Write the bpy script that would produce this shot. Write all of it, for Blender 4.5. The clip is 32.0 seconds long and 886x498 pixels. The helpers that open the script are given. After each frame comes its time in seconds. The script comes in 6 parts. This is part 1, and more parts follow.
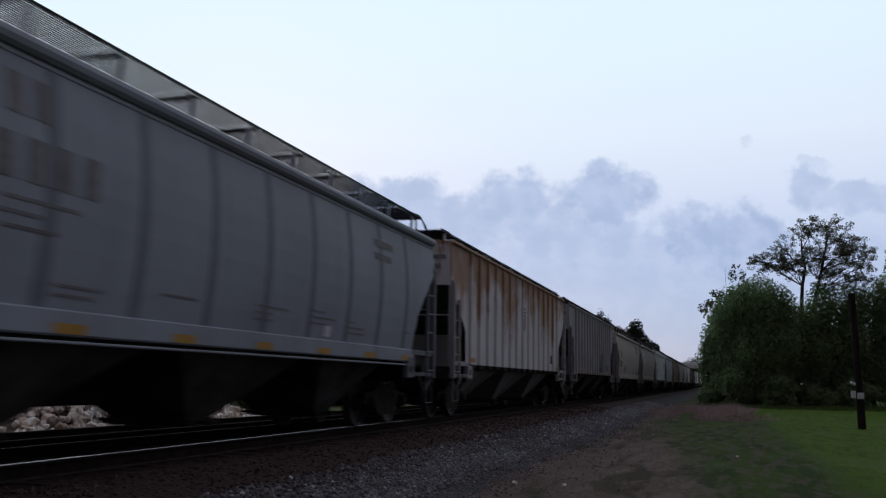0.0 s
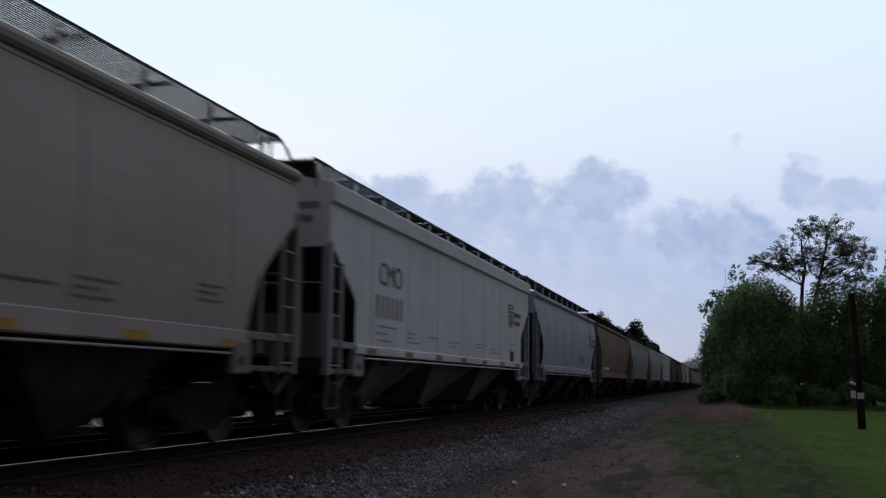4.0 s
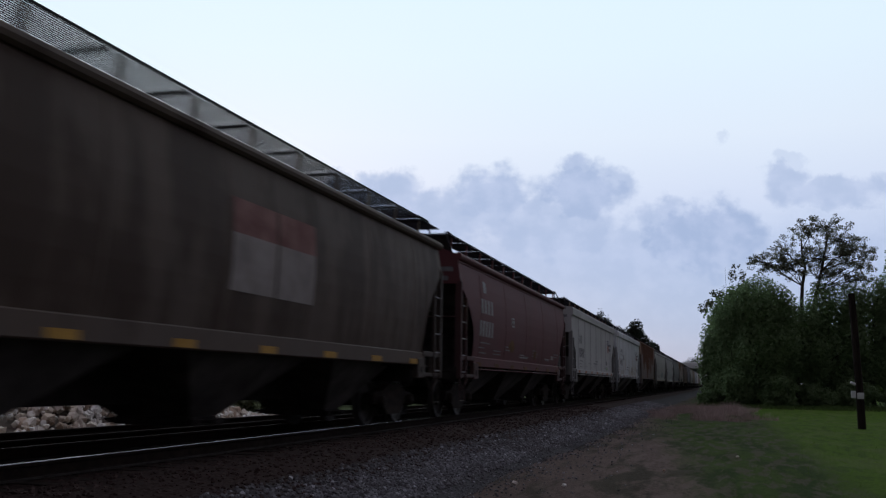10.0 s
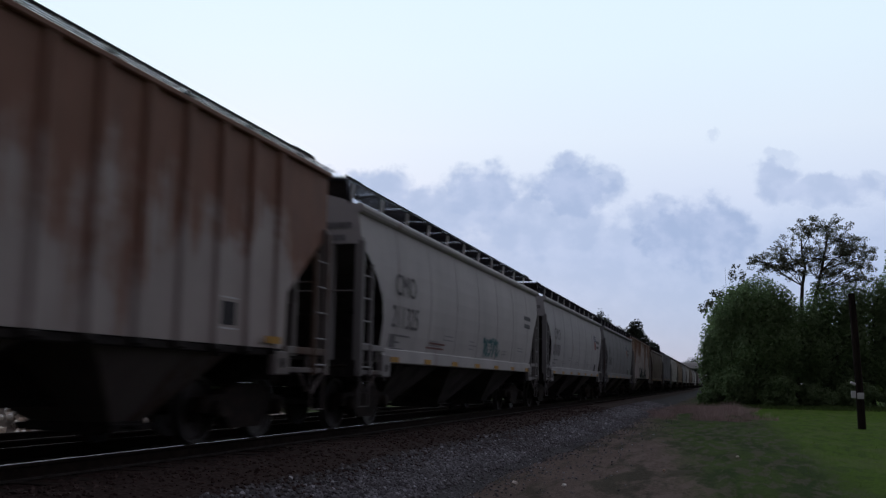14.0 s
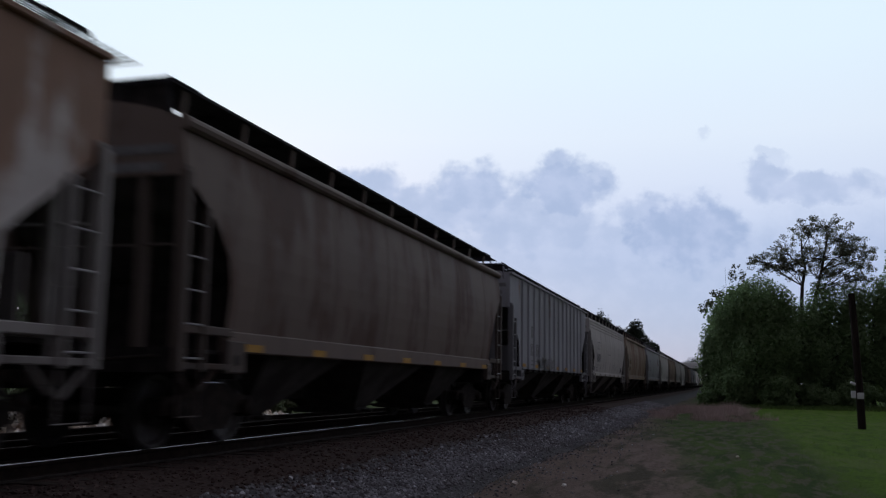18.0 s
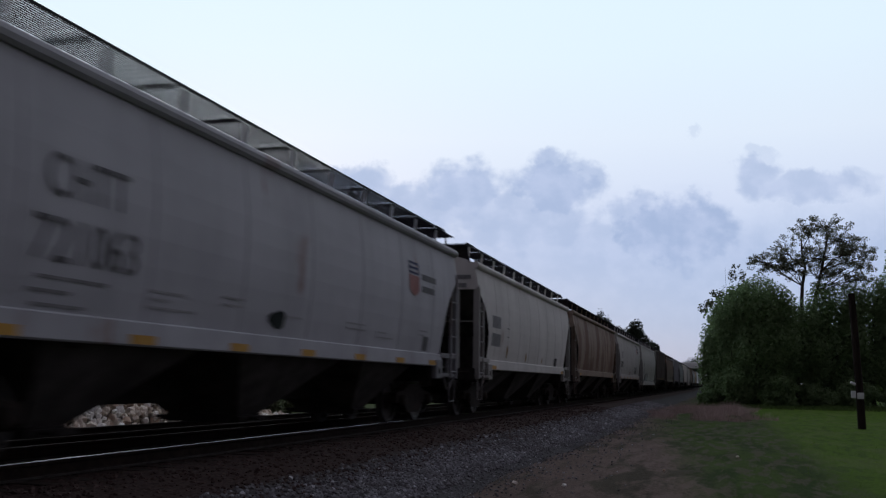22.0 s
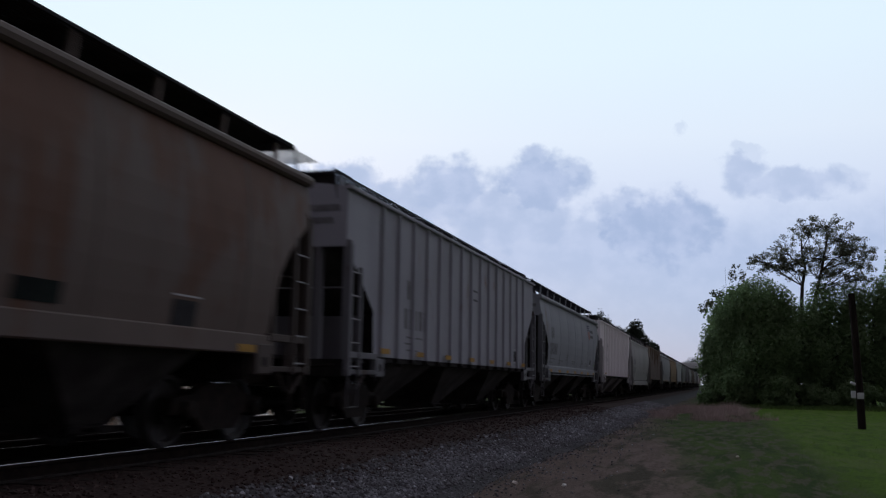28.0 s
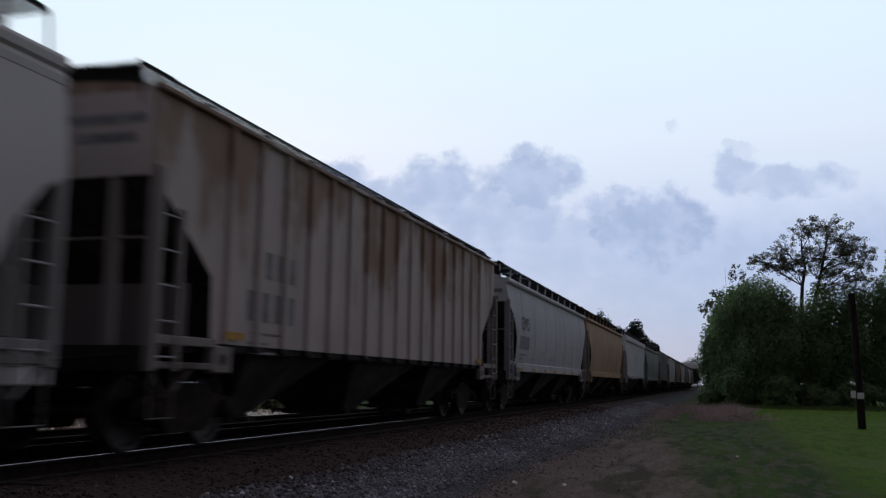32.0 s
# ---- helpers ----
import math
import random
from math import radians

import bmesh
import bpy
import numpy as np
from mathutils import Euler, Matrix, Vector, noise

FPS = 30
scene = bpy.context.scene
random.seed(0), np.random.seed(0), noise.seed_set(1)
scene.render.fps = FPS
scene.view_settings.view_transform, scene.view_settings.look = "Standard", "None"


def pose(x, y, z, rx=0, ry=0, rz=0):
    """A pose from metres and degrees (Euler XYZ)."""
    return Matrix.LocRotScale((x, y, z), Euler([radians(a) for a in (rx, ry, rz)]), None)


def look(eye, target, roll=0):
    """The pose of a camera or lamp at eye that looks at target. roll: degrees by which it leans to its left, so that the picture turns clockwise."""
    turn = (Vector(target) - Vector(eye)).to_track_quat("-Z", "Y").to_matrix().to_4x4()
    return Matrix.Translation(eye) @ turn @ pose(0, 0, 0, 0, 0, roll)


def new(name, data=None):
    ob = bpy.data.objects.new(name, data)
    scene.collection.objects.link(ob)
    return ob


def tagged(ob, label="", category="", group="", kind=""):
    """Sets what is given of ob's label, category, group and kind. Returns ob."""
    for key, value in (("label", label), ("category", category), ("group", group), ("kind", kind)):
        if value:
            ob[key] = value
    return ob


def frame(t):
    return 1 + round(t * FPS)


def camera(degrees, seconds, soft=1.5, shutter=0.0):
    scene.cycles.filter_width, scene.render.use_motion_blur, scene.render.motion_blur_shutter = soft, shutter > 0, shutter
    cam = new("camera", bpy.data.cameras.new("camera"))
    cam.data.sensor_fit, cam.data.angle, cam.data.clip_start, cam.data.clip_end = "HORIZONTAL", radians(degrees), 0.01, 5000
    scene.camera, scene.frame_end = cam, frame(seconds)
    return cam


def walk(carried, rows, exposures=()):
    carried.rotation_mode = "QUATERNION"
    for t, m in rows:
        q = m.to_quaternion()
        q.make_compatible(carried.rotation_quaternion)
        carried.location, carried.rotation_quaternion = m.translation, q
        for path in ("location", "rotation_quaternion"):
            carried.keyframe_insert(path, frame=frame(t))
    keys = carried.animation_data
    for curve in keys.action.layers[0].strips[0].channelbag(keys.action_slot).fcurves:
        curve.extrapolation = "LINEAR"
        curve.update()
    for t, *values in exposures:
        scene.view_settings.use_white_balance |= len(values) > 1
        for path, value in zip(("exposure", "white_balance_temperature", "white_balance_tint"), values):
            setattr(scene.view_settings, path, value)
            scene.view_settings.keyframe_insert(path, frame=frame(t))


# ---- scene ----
cam = camera(50.03, 32.0, soft=1.3, shutter=0.34)
YAW, PITCH = radians(16.27), radians(7.91)
EYE = Vector((0.0, 0.0, 1.5))
AHEAD = Vector((-math.sin(YAW) * math.cos(PITCH), math.cos(YAW) * math.cos(PITCH), math.sin(PITCH)))
VIEW = look(EYE, EYE + AHEAD, 0.85)
walk(cam, [(0.0, VIEW), (32.0, VIEW)])

# the main track: its centre line, rail top, and the train's travel along it
TX, RAIL_Z = -7.536, 0.62
SPEED, SLOWING = 20.047, -0.0265


def travel(t):
    return SPEED * t + SLOWING * t * t / 2


# ---- sky and light ----
def build_world():
    world = bpy.data.worlds.new("dusk_sky")
    scene.world = world
    world.use_nodes = True
    nt = world.node_tree
    nt.nodes.clear()
    out = nt.nodes.new("ShaderNodeOutputWorld")
    coord = nt.nodes.new("ShaderNodeTexCoord")
    split = nt.nodes.new("ShaderNodeSeparateXYZ")
    nt.links.new(coord.outputs["Generated"], split.inputs[0])
    # overcast veil: lavender by the horizon, pale higher up
    ramp = nt.nodes.new("ShaderNodeValToRGB")
    stops = [(0.0, (0.35, 0.41, 0.58)), (0.06, (0.38, 0.455, 0.665)), (0.13, (0.48, 0.555, 0.77)), (0.19, (0.62, 0.68, 0.845)),
             (0.25, (0.71, 0.785, 0.90)), (0.33, (0.735, 0.855, 0.95)), (0.45, (0.74, 0.885, 0.98)), (1.0, (0.60, 0.69, 0.82))]
    ramp.color_ramp.elements[0].position, ramp.color_ramp.elements[0].color = stops[0][0], (*stops[0][1], 1)
    ramp.color_ramp.elements[1].position, ramp.color_ramp.elements[1].color = stops[-1][0], (*stops[-1][1], 1)
    for p, c in stops[1:-1]:
        ramp.color_ramp.elements.new(p).color = (*c, 1)
    nt.links.new(split.outputs["Z"], ramp.inputs["Fac"])
    # the sky dims away from the bright quarter where the sun has set
    dot = nt.nodes.new("ShaderNodeVectorMath")
    dot.operation = "DOT_PRODUCT"
    dot.inputs[1].default_value = Vector((-0.45, 0.80, 0.40)).normalized()
    nt.links.new(coord.outputs["Generated"], dot.inputs[0])
    fall = nt.nodes.new("ShaderNodeMapRange")
    fall.interpolation_type = "SMOOTHSTEP"
    fall.inputs["From Min"].default_value, fall.inputs["From Max"].default_value = -0.35, 0.85
    fall.inputs["To Min"].default_value, fall.inputs["To Max"].default_value = 0.0, 1.0
    nt.links.new(dot.outputs["Value"], fall.inputs["Value"])
    tint = nt.nodes.new("ShaderNodeValToRGB")
    t = tint.color_ramp.elements
    t[0].position, t[0].color = 0.0, (*SKY_BACK, 1)
    t[1].position, t[1].color = 1.0, (1, 1, 1, 1)
    t.new(0.45).color = (*SKY_SIDE, 1)
    nt.links.new(fall.outputs["Result"], tint.inputs["Fac"])
    dim = nt.nodes.new("ShaderNodeMix")
    dim.data_type, dim.blend_type = "RGBA", "MULTIPLY"
    dim.inputs[0].default_value = 1.0
    nt.links.new(ramp.outputs["Color"], dim.inputs[6])
    nt.links.new(tint.outputs["Color"], dim.inputs[7])
    veil = nt.nodes.new("ShaderNodeBackground")
    nt.links.new(dim.outputs[2], veil.inputs["Color"])
    sky = nt.nodes.new("ShaderNodeTexSky")
    sky.sky_type, sky.sun_disc = "NISHITA", False
    sky.sun_elevation, sky.sun_rotation = radians(4), radians(-29)
    sky.air_density, sky.ozone_density = 1.0, 3.0
    glow = nt.nodes.new("ShaderNodeBackground")
    glow.inputs["Strength"].default_value = 0.03
    nt.links.new(sky.outputs[0], glow.inputs["Color"])
    add = nt.nodes.new("ShaderNodeAddShader")
    nt.links.new(veil.outputs[0], add.inputs[0])
    nt.links.new(glow.outputs[0], add.inputs[1])
    nt.links.new(add.outputs[0], out.inputs["Surface"])
    lamp = bpy.data.lights.new("sun", "SUN")
    lamp.energy, lamp.angle, lamp.color = 0.12, radians(25), (1.0, 0.95, 0.9)
    sun = new("sun", lamp)
    sun.matrix_world = look((-300, 500, 320), (0, 0, 0))


SKY_BACK, SKY_SIDE = (0.19, 0.130, 0.138), (0.47, 0.340, 0.360)
build_world()
scene.view_settings.exposure = 0.0


# ---- materials ----
class Mat:
    """A node material with a few shorthands."""

    def __init__(self, name, rough=0.8, metal=0.0, sheen=0.3):
        self.m = bpy.data.materials.new(name)
        self.m.use_nodes = True
        self.nt = self.m.node_tree
        self.b = self.nt.nodes["Principled BSDF"]
        self.b.inputs["Roughness"].default_value = rough
        self.b.inputs["Metallic"].default_value = metal
        self.b.inputs["Specular IOR Level"].default_value = sheen
        self.co = self.nt.nodes.new("ShaderNodeTexCoord").outputs["Object"]

    def node(self, kind, **sets):
        n = self.nt.nodes.new(kind)
        for k, v in sets.items():
            n.inputs[k.replace("_", " ")].default_value = v
        return n

    def link(self, a, b):
        self.nt.links.new(a, b)

    def shuffled(self):
        """Object coordinates moved by the object's own random number, so that repeats differ."""
        info = self.nt.nodes.new("ShaderNodeObjectInfo")
        mul = self.nt.nodes.new("ShaderNodeVectorMath")
        mul.operation = "SCALE"
        mul.inputs[0].default_value = (37.0, 23.0, 11.0)
        self.link(info.outputs["Random"], mul.inputs["Scale"])
        add = self.nt.nodes.new("ShaderNodeVectorMath")
        self.link(self.co, add.inputs[0])
        self.link(mul.outputs[0], add.inputs[1])
        self.co = add.outputs[0]
        return self

    def noise(self, scale, stretch=(1, 1, 1), detail=4.0, rough=0.6):
        mp = self.nt.nodes.new("ShaderNodeMapping")
        mp.inputs["Scale"].default_value = stretch
        self.link(self.co, mp.inputs["Vector"])
        n = self.node("ShaderNodeTexNoise", Scale=scale, Detail=detail, Roughness=rough)
        self.link(mp.outputs[0], n.inputs["Vector"])
        return n.outputs["Fac"]

    def band(self, value, lo, hi, to_lo=0.0, to_hi=1.0):
        n = self.node("ShaderNodeMapRange")
        n.interpolation_type = "SMOOTHSTEP"
        for i, v in zip((1, 2, 3, 4), (lo, hi, to_lo, to_hi)):
            n.inputs[i].default_value = v
        self.link(value, n.inputs[0])
        return n.outputs[0]

    def mul(self, a, b):
        n = self.nt.nodes.new("ShaderNodeMath")
        n.operation = "MULTIPLY"
        self.link(a, n.inputs[0])
        if isinstance(b, float):
            n.inputs[1].default_value = b
        else:
            self.link(b, n.inputs[1])
        return n.outputs[0]

    def mix(self, fac, a, b):
        n = self.nt.nodes.new("ShaderNodeMix")
        n.data_type = "RGBA"
        self.link(fac, n.inputs[0])
        for i, v in ((6, a), (7, b)):
            if isinstance(v, tuple):
                n.inputs[i].default_value = (*v, 1)
            else:
                self.link(v, n.inputs[i])
        return n.outputs[2]

    def colour(self, c):
        if isinstance(c, tuple):
            self.b.inputs["Base Color"].default_value = (*c, 1)
        else:
            self.link(c, self.b.inputs["Base Color"])
        return self

    def bump(self, value, strength=0.3, distance=0.02):
        n = self.node("ShaderNodeBump", Strength=strength, Distance=distance)
        self.link(value, n.inputs["Height"])
        self.link(n.outputs[0], self.b.inputs["Normal"])
        return self


def dark(c, k):
    return tuple(v * k for v in c)


def toned_down(c, k):
    """A paint colour mixed towards dark brown: dirt on some parts, shade on others."""
    return tuple(v * (1 - k) + d * k for v, d in zip(c, (0.034, 0.029, 0.026)))


PAINTS = {}


def paint(base, rust=0.1, rust_colour=(0.20, 0.085, 0.035), grime=0.5, drip=0.0, seed=0):
    """Weathered railcar paint: dust, vertical runs and rust patches; drip makes the rust run down from the roof edge."""
    key = (base, rust, rust_colour, grime, drip, seed)
    if key in PAINTS:
        return PAINTS[key]
    m = Mat("weathered_car_paint", 0.64, 0.0, 0.12)
    shift = m.nt.nodes.new("ShaderNodeVectorMath")
    shift.inputs[1].default_value = (7.3 * seed, 3.1 * seed, 0.0)
    m.link(m.co, shift.inputs[0])
    high = m.nt.nodes.new("ShaderNodeSeparateXYZ")
    m.link(m.co, high.inputs[0])
    m.co = shift.outputs[0]
    dust = m.band(m.noise(0.5, (1, 1, 1.6), 5), 0.3, 0.75)
    c = m.mix(m.mul(dust, grime), base, tuple(0.66 * v + 0.026 for v in base))
    runs = m.band(m.noise(1.5, (1.0, 0.5, 0.10), 4, 0.6), 0.42, 0.75)
    c = m.mix(m.mul(runs, 0.22 + 0.30 * grime), c, tuple(0.60 * v + 0.012 for v in base))
    # the lowest part of the side is darker, uneven along the car
    low_tone = m.mul(m.band(high.outputs["Z"], 2.0, 1.25), m.band(m.noise(1.1, (1, 1, 0.6), 5), 0.35, 0.8))
    c = m.mix(m.mul(low_tone, 0.15 + 0.5 * grime), c, toned_down(base, 0.55))
    if rust > 0:
        streak = m.noise(1.5, (1.0, 0.5, 0.13), 6, 0.72)
        patch = m.noise(0.55, (1, 1, 0.75), 5, 0.62)
        add = m.nt.nodes.new("ShaderNodeMath")
        m.link(streak, add.inputs[0])
        m.link(patch, add.inputs[1])
        run = m.node("ShaderNodeMath")
        run.operation = "MULTIPLY_ADD"
        m.link(high.outputs["Z"], run.inputs[0])
        run.inputs[1].default_value = drip
        m.link(add.outputs[0], run.inputs[2])
        lo = 1.22 - 0.42 * rust + drip * 2.75
        mask = m.band(run.outputs[0], lo - 0.02, lo + 0.17)
        tone = m.mix(m.noise(5.0, (1, 1, 0.35), 5), dark(rust_colour, 0.55), dark(rust_colour, 1.35))
        c = m.mix(m.mul(mask, 0.85), c, tone)
    m.colour(c)
    m.bump(m.noise(1.1, (1, 1, 1), 2), 0.12, 0.03)
    PAINTS[key] = m.m
    return m.m


def plain(name, lo, hi, scale=6.0, rough=0.85, metal=0.0, bump=0.25, shuffle=True, stretch=(1, 1, 1)):
    m = Mat(name, rough, metal, 0.5 if metal else 0.08)
    if shuffle:
        m.shuffled()
    n = m.noise(scale, stretch, 6)
    n2 = m.noise(scale * 0.17, stretch, 3)
    c = m.mix(m.band(n, 0.3, 0.7), lo, hi)
    c = m.mix(m.mul(m.band(n2, 0.35, 0.7), 0.45), c, dark(lo, 0.7))
    m.colour(c)
    if bump:
        m.bump(n, bump, 0.02)
    return m.m


UNDER = plain("grimy_shaded_steel", (0.015, 0.013, 0.013), (0.036, 0.032, 0.029), 5.0, 0.8)
HOPPER = plain("grimy_shaded_hopper", (0.045, 0.041, 0.039), (0.095, 0.088, 0.083), 1.6, 0.85)
TRUCK = plain("rusty_cast_steel", (0.012, 0.010, 0.009), (0.034, 0.026, 0.021), 7.0, 0.8)
WHEEL = plain("worn_wheel_steel", (0.02, 0.018, 0.017), (0.05, 0.045, 0.04), 9.0, 0.6, 0.3)
GRATE = plain("dark_galvanized_grating", (0.020, 0.020, 0.023), (0.044, 0.044, 0.049), 9.0, 0.85)
RAIL_HEAD = plain("polished_rail_head", (0.42, 0.42, 0.44), (0.55, 0.55, 0.57), 3.0, 0.18, 1.0, 0.0)
# rust colour darkened further by the web's shade below the head
RAIL_SIDE = plain("shaded_rusty_web", (0.010, 0.007, 0.006), (0.022, 0.015, 0.012), 9.0, 0.95)
RAIL_DULL = plain("dull_rail_head", (0.03, 0.024, 0.021), (0.055, 0.044, 0.038), 3.0, 0.9, 0.0, 0.0)
# dark head for the far rails: the cars' dark reflection is in the colour
RAIL_SHADED = plain("shaded_rail_head", (0.025, 0.018, 0.015), (0.05, 0.036, 0.03), 3.0, 0.8, 0.0, 0.0)
# paler than the web: light on the foot's edge painted as colour
RAIL_FOOT = plain("pale_rail_foot", (0.024, 0.020, 0.018), (0.05, 0.044, 0.04), 9.0, 0.7)
STAINED = plain("rust_stained_stone", (0.034, 0.024, 0.021), (0.090, 0.062, 0.056), 8.0, 0.95)
TIE = plain("weathered_timber_tie", (0.020, 0.015, 0.013), (0.050, 0.037, 0.031), 8.0, 0.95)
DULL_MARK = plain("grimy_reflector", (0.10, 0.085, 0.06), (0.16, 0.13, 0.09), 9.0, 0.7, 0.0, 0.0)
YELLOW = plain("faded_yellow_reflector", (0.36, 0.20, 0.04), (0.46, 0.27, 0.06), 9.0, 0.5, 0.0, 0.0)
ORANGE = plain("faded_orange_reflector", (0.28, 0.12, 0.06), (0.36, 0.16, 0.08), 9.0, 0.5, 0.0, 0.0)
WHITE_MARK = plain("white_stencil_paint", (0.55, 0.55, 0.56), (0.7, 0.7, 0.7), 9.0, 0.7, 0.0, 0.0)
BLACK_MARK = plain("black_stencil_paint", (0.09, 0.09, 0.095), (0.16, 0.16, 0.165), 9.0, 0.7, 0.0, 0.0)
PANEL_MARK = plain("black_data_panel", (0.030, 0.030, 0.033), (0.060, 0.058, 0.060), 5.0, 0.7, 0.0, 0.0)
RUNG = plain("dull_galvanized_rung", (0.26, 0.265, 0.27), (0.40, 0.405, 0.41), 9.0, 0.55, 0.0, 0.0)
GRIME_MARK = plain("grimy_stencil_panel", (0.09, 0.075, 0.06), (0.15, 0.125, 0.10), 4.0, 0.8, 0.0, 0.0)
WEAK_MARK = plain("washed_out_stencil_paint", (0.26, 0.26, 0.265), (0.36, 0.36, 0.365), 9.0, 0.7, 0.0, 0.0)
FADED_MARK = plain("faded_stencil_paint", (0.15, 0.15, 0.155), (0.24, 0.24, 0.245), 9.0, 0.7, 0.0, 0.0)
BLUE_MARK = plain("blue_emblem_paint", (0.045, 0.05, 0.10), (0.07, 0.075, 0.14), 9.0, 0.7, 0.0, 0.0)
RED_MARK = plain("red_emblem_paint", (0.26, 0.125, 0.115), (0.33, 0.175, 0.165), 9.0, 0.7, 0.0, 0.0)
RED_FADED = plain("bleached_red_paint", (0.30, 0.17, 0.165), (0.38, 0.23, 0.22), 6.0, 0.7, 0.0, 0.0)
RED_WASH = plain("washed_out_red_paint", (0.17, 0.085, 0.08), (0.27, 0.16, 0.15), 2.5, 0.8)
OCHRE_WASH = plain("washed_out_ochre_paint", (0.19, 0.12, 0.05), (0.30, 0.22, 0.12), 2.5, 0.8)
OCHRE_DARK = plain("dim_ochre_paint", (0.10, 0.055, 0.03), (0.16, 0.095, 0.045), 2.5, 0.8)
MOSS_MARK = plain("washed_out_green_paint", (0.20, 0.25, 0.19), (0.28, 0.31, 0.25), 2.5, 0.8)
TEAL_MARK = plain("teal_spray_paint", (0.07, 0.16, 0.17), (0.14, 0.24, 0.25), 2.5, 0.8)
GREEN_MARK = plain("green_tag_paint", (0.10, 0.30, 0.05), (0.16, 0.42, 0.08), 9.0, 0.7, 0.0, 0.0)
TAG_MARK = plain("dark_graffiti_paint", (0.007, 0.010, 0.010), (0.022, 0.032, 0.028), 3.0, 0.7, 0.0, 0.0)
TAG_PALE = plain("pale_graffiti_paint", (0.20, 0.28, 0.29), (0.42, 0.47, 0.46), 3.0, 0.7, 0.0, 0.0)
PATCH = plain("pale_primer_patch", (0.24, 0.215, 0.21), (0.38, 0.345, 0.33), 2.0, 0.8)
EARTH = plain("dry_brown_earth", (0.07, 0.055, 0.045), (0.15, 0.12, 0.10), 4.0, 0.95)
BARK = plain("dark_bark", (0.03, 0.025, 0.02), (0.08, 0.065, 0.05), 9.0, 0.95, 0, 0.5, True, (1, 1, 0.25))
POLE_WOOD = plain("creosoted_pole_wood", (0.013, 0.010, 0.009), (0.034, 0.025, 0.021), 9.0, 0.95, 0, 0.4, True, (1, 1, 0.15))
CONCRETE = plain("weathered_concrete", (0.70, 0.71, 0.72), (0.84, 0.84, 0.84), 2.0, 0.9)
PALE_METAL = plain("pale_sheet_metal", (0.5, 0.52, 0.52), (0.65, 0.66, 0.66), 9.0, 0.6, 0.0, 0.0)
DRY = plain("dry_grass_stems", (0.32, 0.245, 0.225), (0.50, 0.39, 0.36), 3.0, 0.95, 0.0, 0.0, False)


def rock_material():
    """Broken limestone: each stone white, cream or tan, with stained faces."""
    m = Mat("pale_limestone", 0.92, 0.0, 0.08)
    pick = m.nt.nodes.new("ShaderNodeObjectInfo").outputs["Random"]
    c = m.mix(m.band(pick, 0.05, 0.45), (0.47, 0.355, 0.27), (0.68, 0.60, 0.51))
    c = m.mix(m.band(pick, 0.55, 0.95), c, (0.86, 0.84, 0.79))
    m.shuffled()
    c = m.mix(m.mul(m.band(m.noise(2.2, (1, 1, 1), 5), 0.45, 0.75), 0.6), c, (0.33, 0.25, 0.19))
    m.colour(c)
    m.bump(m.noise(6.0, (1, 1, 1), 5), 0.5, 0.05)
    return m.m


def rubble_material():
    """The same limestone in small pieces, told apart piece by piece."""
    m = Mat("small_limestone", 0.92, 0.0, 0.08)
    pick = m.nt.nodes.new("ShaderNodeNewGeometry").outputs["Random Per Island"]
    c = m.mix(m.band(pick, 0.05, 0.5), (0.30, 0.23, 0.17), (0.60, 0.52, 0.43))
    m.colour(m.mix(m.band(pick, 0.55, 0.95), c, (0.85, 0.83, 0.78)))
    return m.m


ROCK = rock_material()
RUBBLE = rubble_material()


def leafy(name, lo, hi):
    m = Mat(name, 0.75, 0.0, 0.12)
    geo = m.nt.nodes.new("ShaderNodeNewGeometry")
    c = m.mix(geo.outputs["Random Per Island"], lo, hi)
    c = m.mix(m.band(m.noise(0.35, (1, 1, 1), 3), 0.3, 0.7), c, tuple(v * 0.6 for v in hi))
    m.colour(c)
    thin = m.nt.nodes.new("ShaderNodeBsdfTranslucent")
    m.link(c, thin.inputs["Color"])
    both = m.node("ShaderNodeMixShader")
    both.inputs[0].default_value = 0.55
    m.link(m.b.outputs[0], both.inputs[1])
    m.link(thin.outputs[0], both.inputs[2])
    m.link(both.outputs[0], m.nt.nodes["Material Output"].inputs["Surface"])
    return m.m


LEAF = leafy("dark_green_leaves", (0.155, 0.235, 0.118), (0.215, 0.305, 0.145))
LEAF_TALL = leafy("dull_olive_leaves", (0.10, 0.11, 0.075), (0.22, 0.23, 0.16))
LEAF_FAR = leafy("far_green_leaves", (0.035, 0.045, 0.033), (0.065, 0.078, 0.055))
LEAF_PALE = leafy("dusty_green_leaves", (0.12, 0.15, 0.08), (0.24, 0.26, 0.16))
GRASS = leafy("lawn_grass_blades", (0.09, 0.16, 0.015), (0.14, 0.24, 0.03))
ROUGH = leafy("unmown_grass_blades", (0.050, 0.085, 0.022), (0.095, 0.135, 0.045))
WEED = leafy("dull_weed_blades", (0.11, 0.12, 0.06), (0.19, 0.165, 0.11))


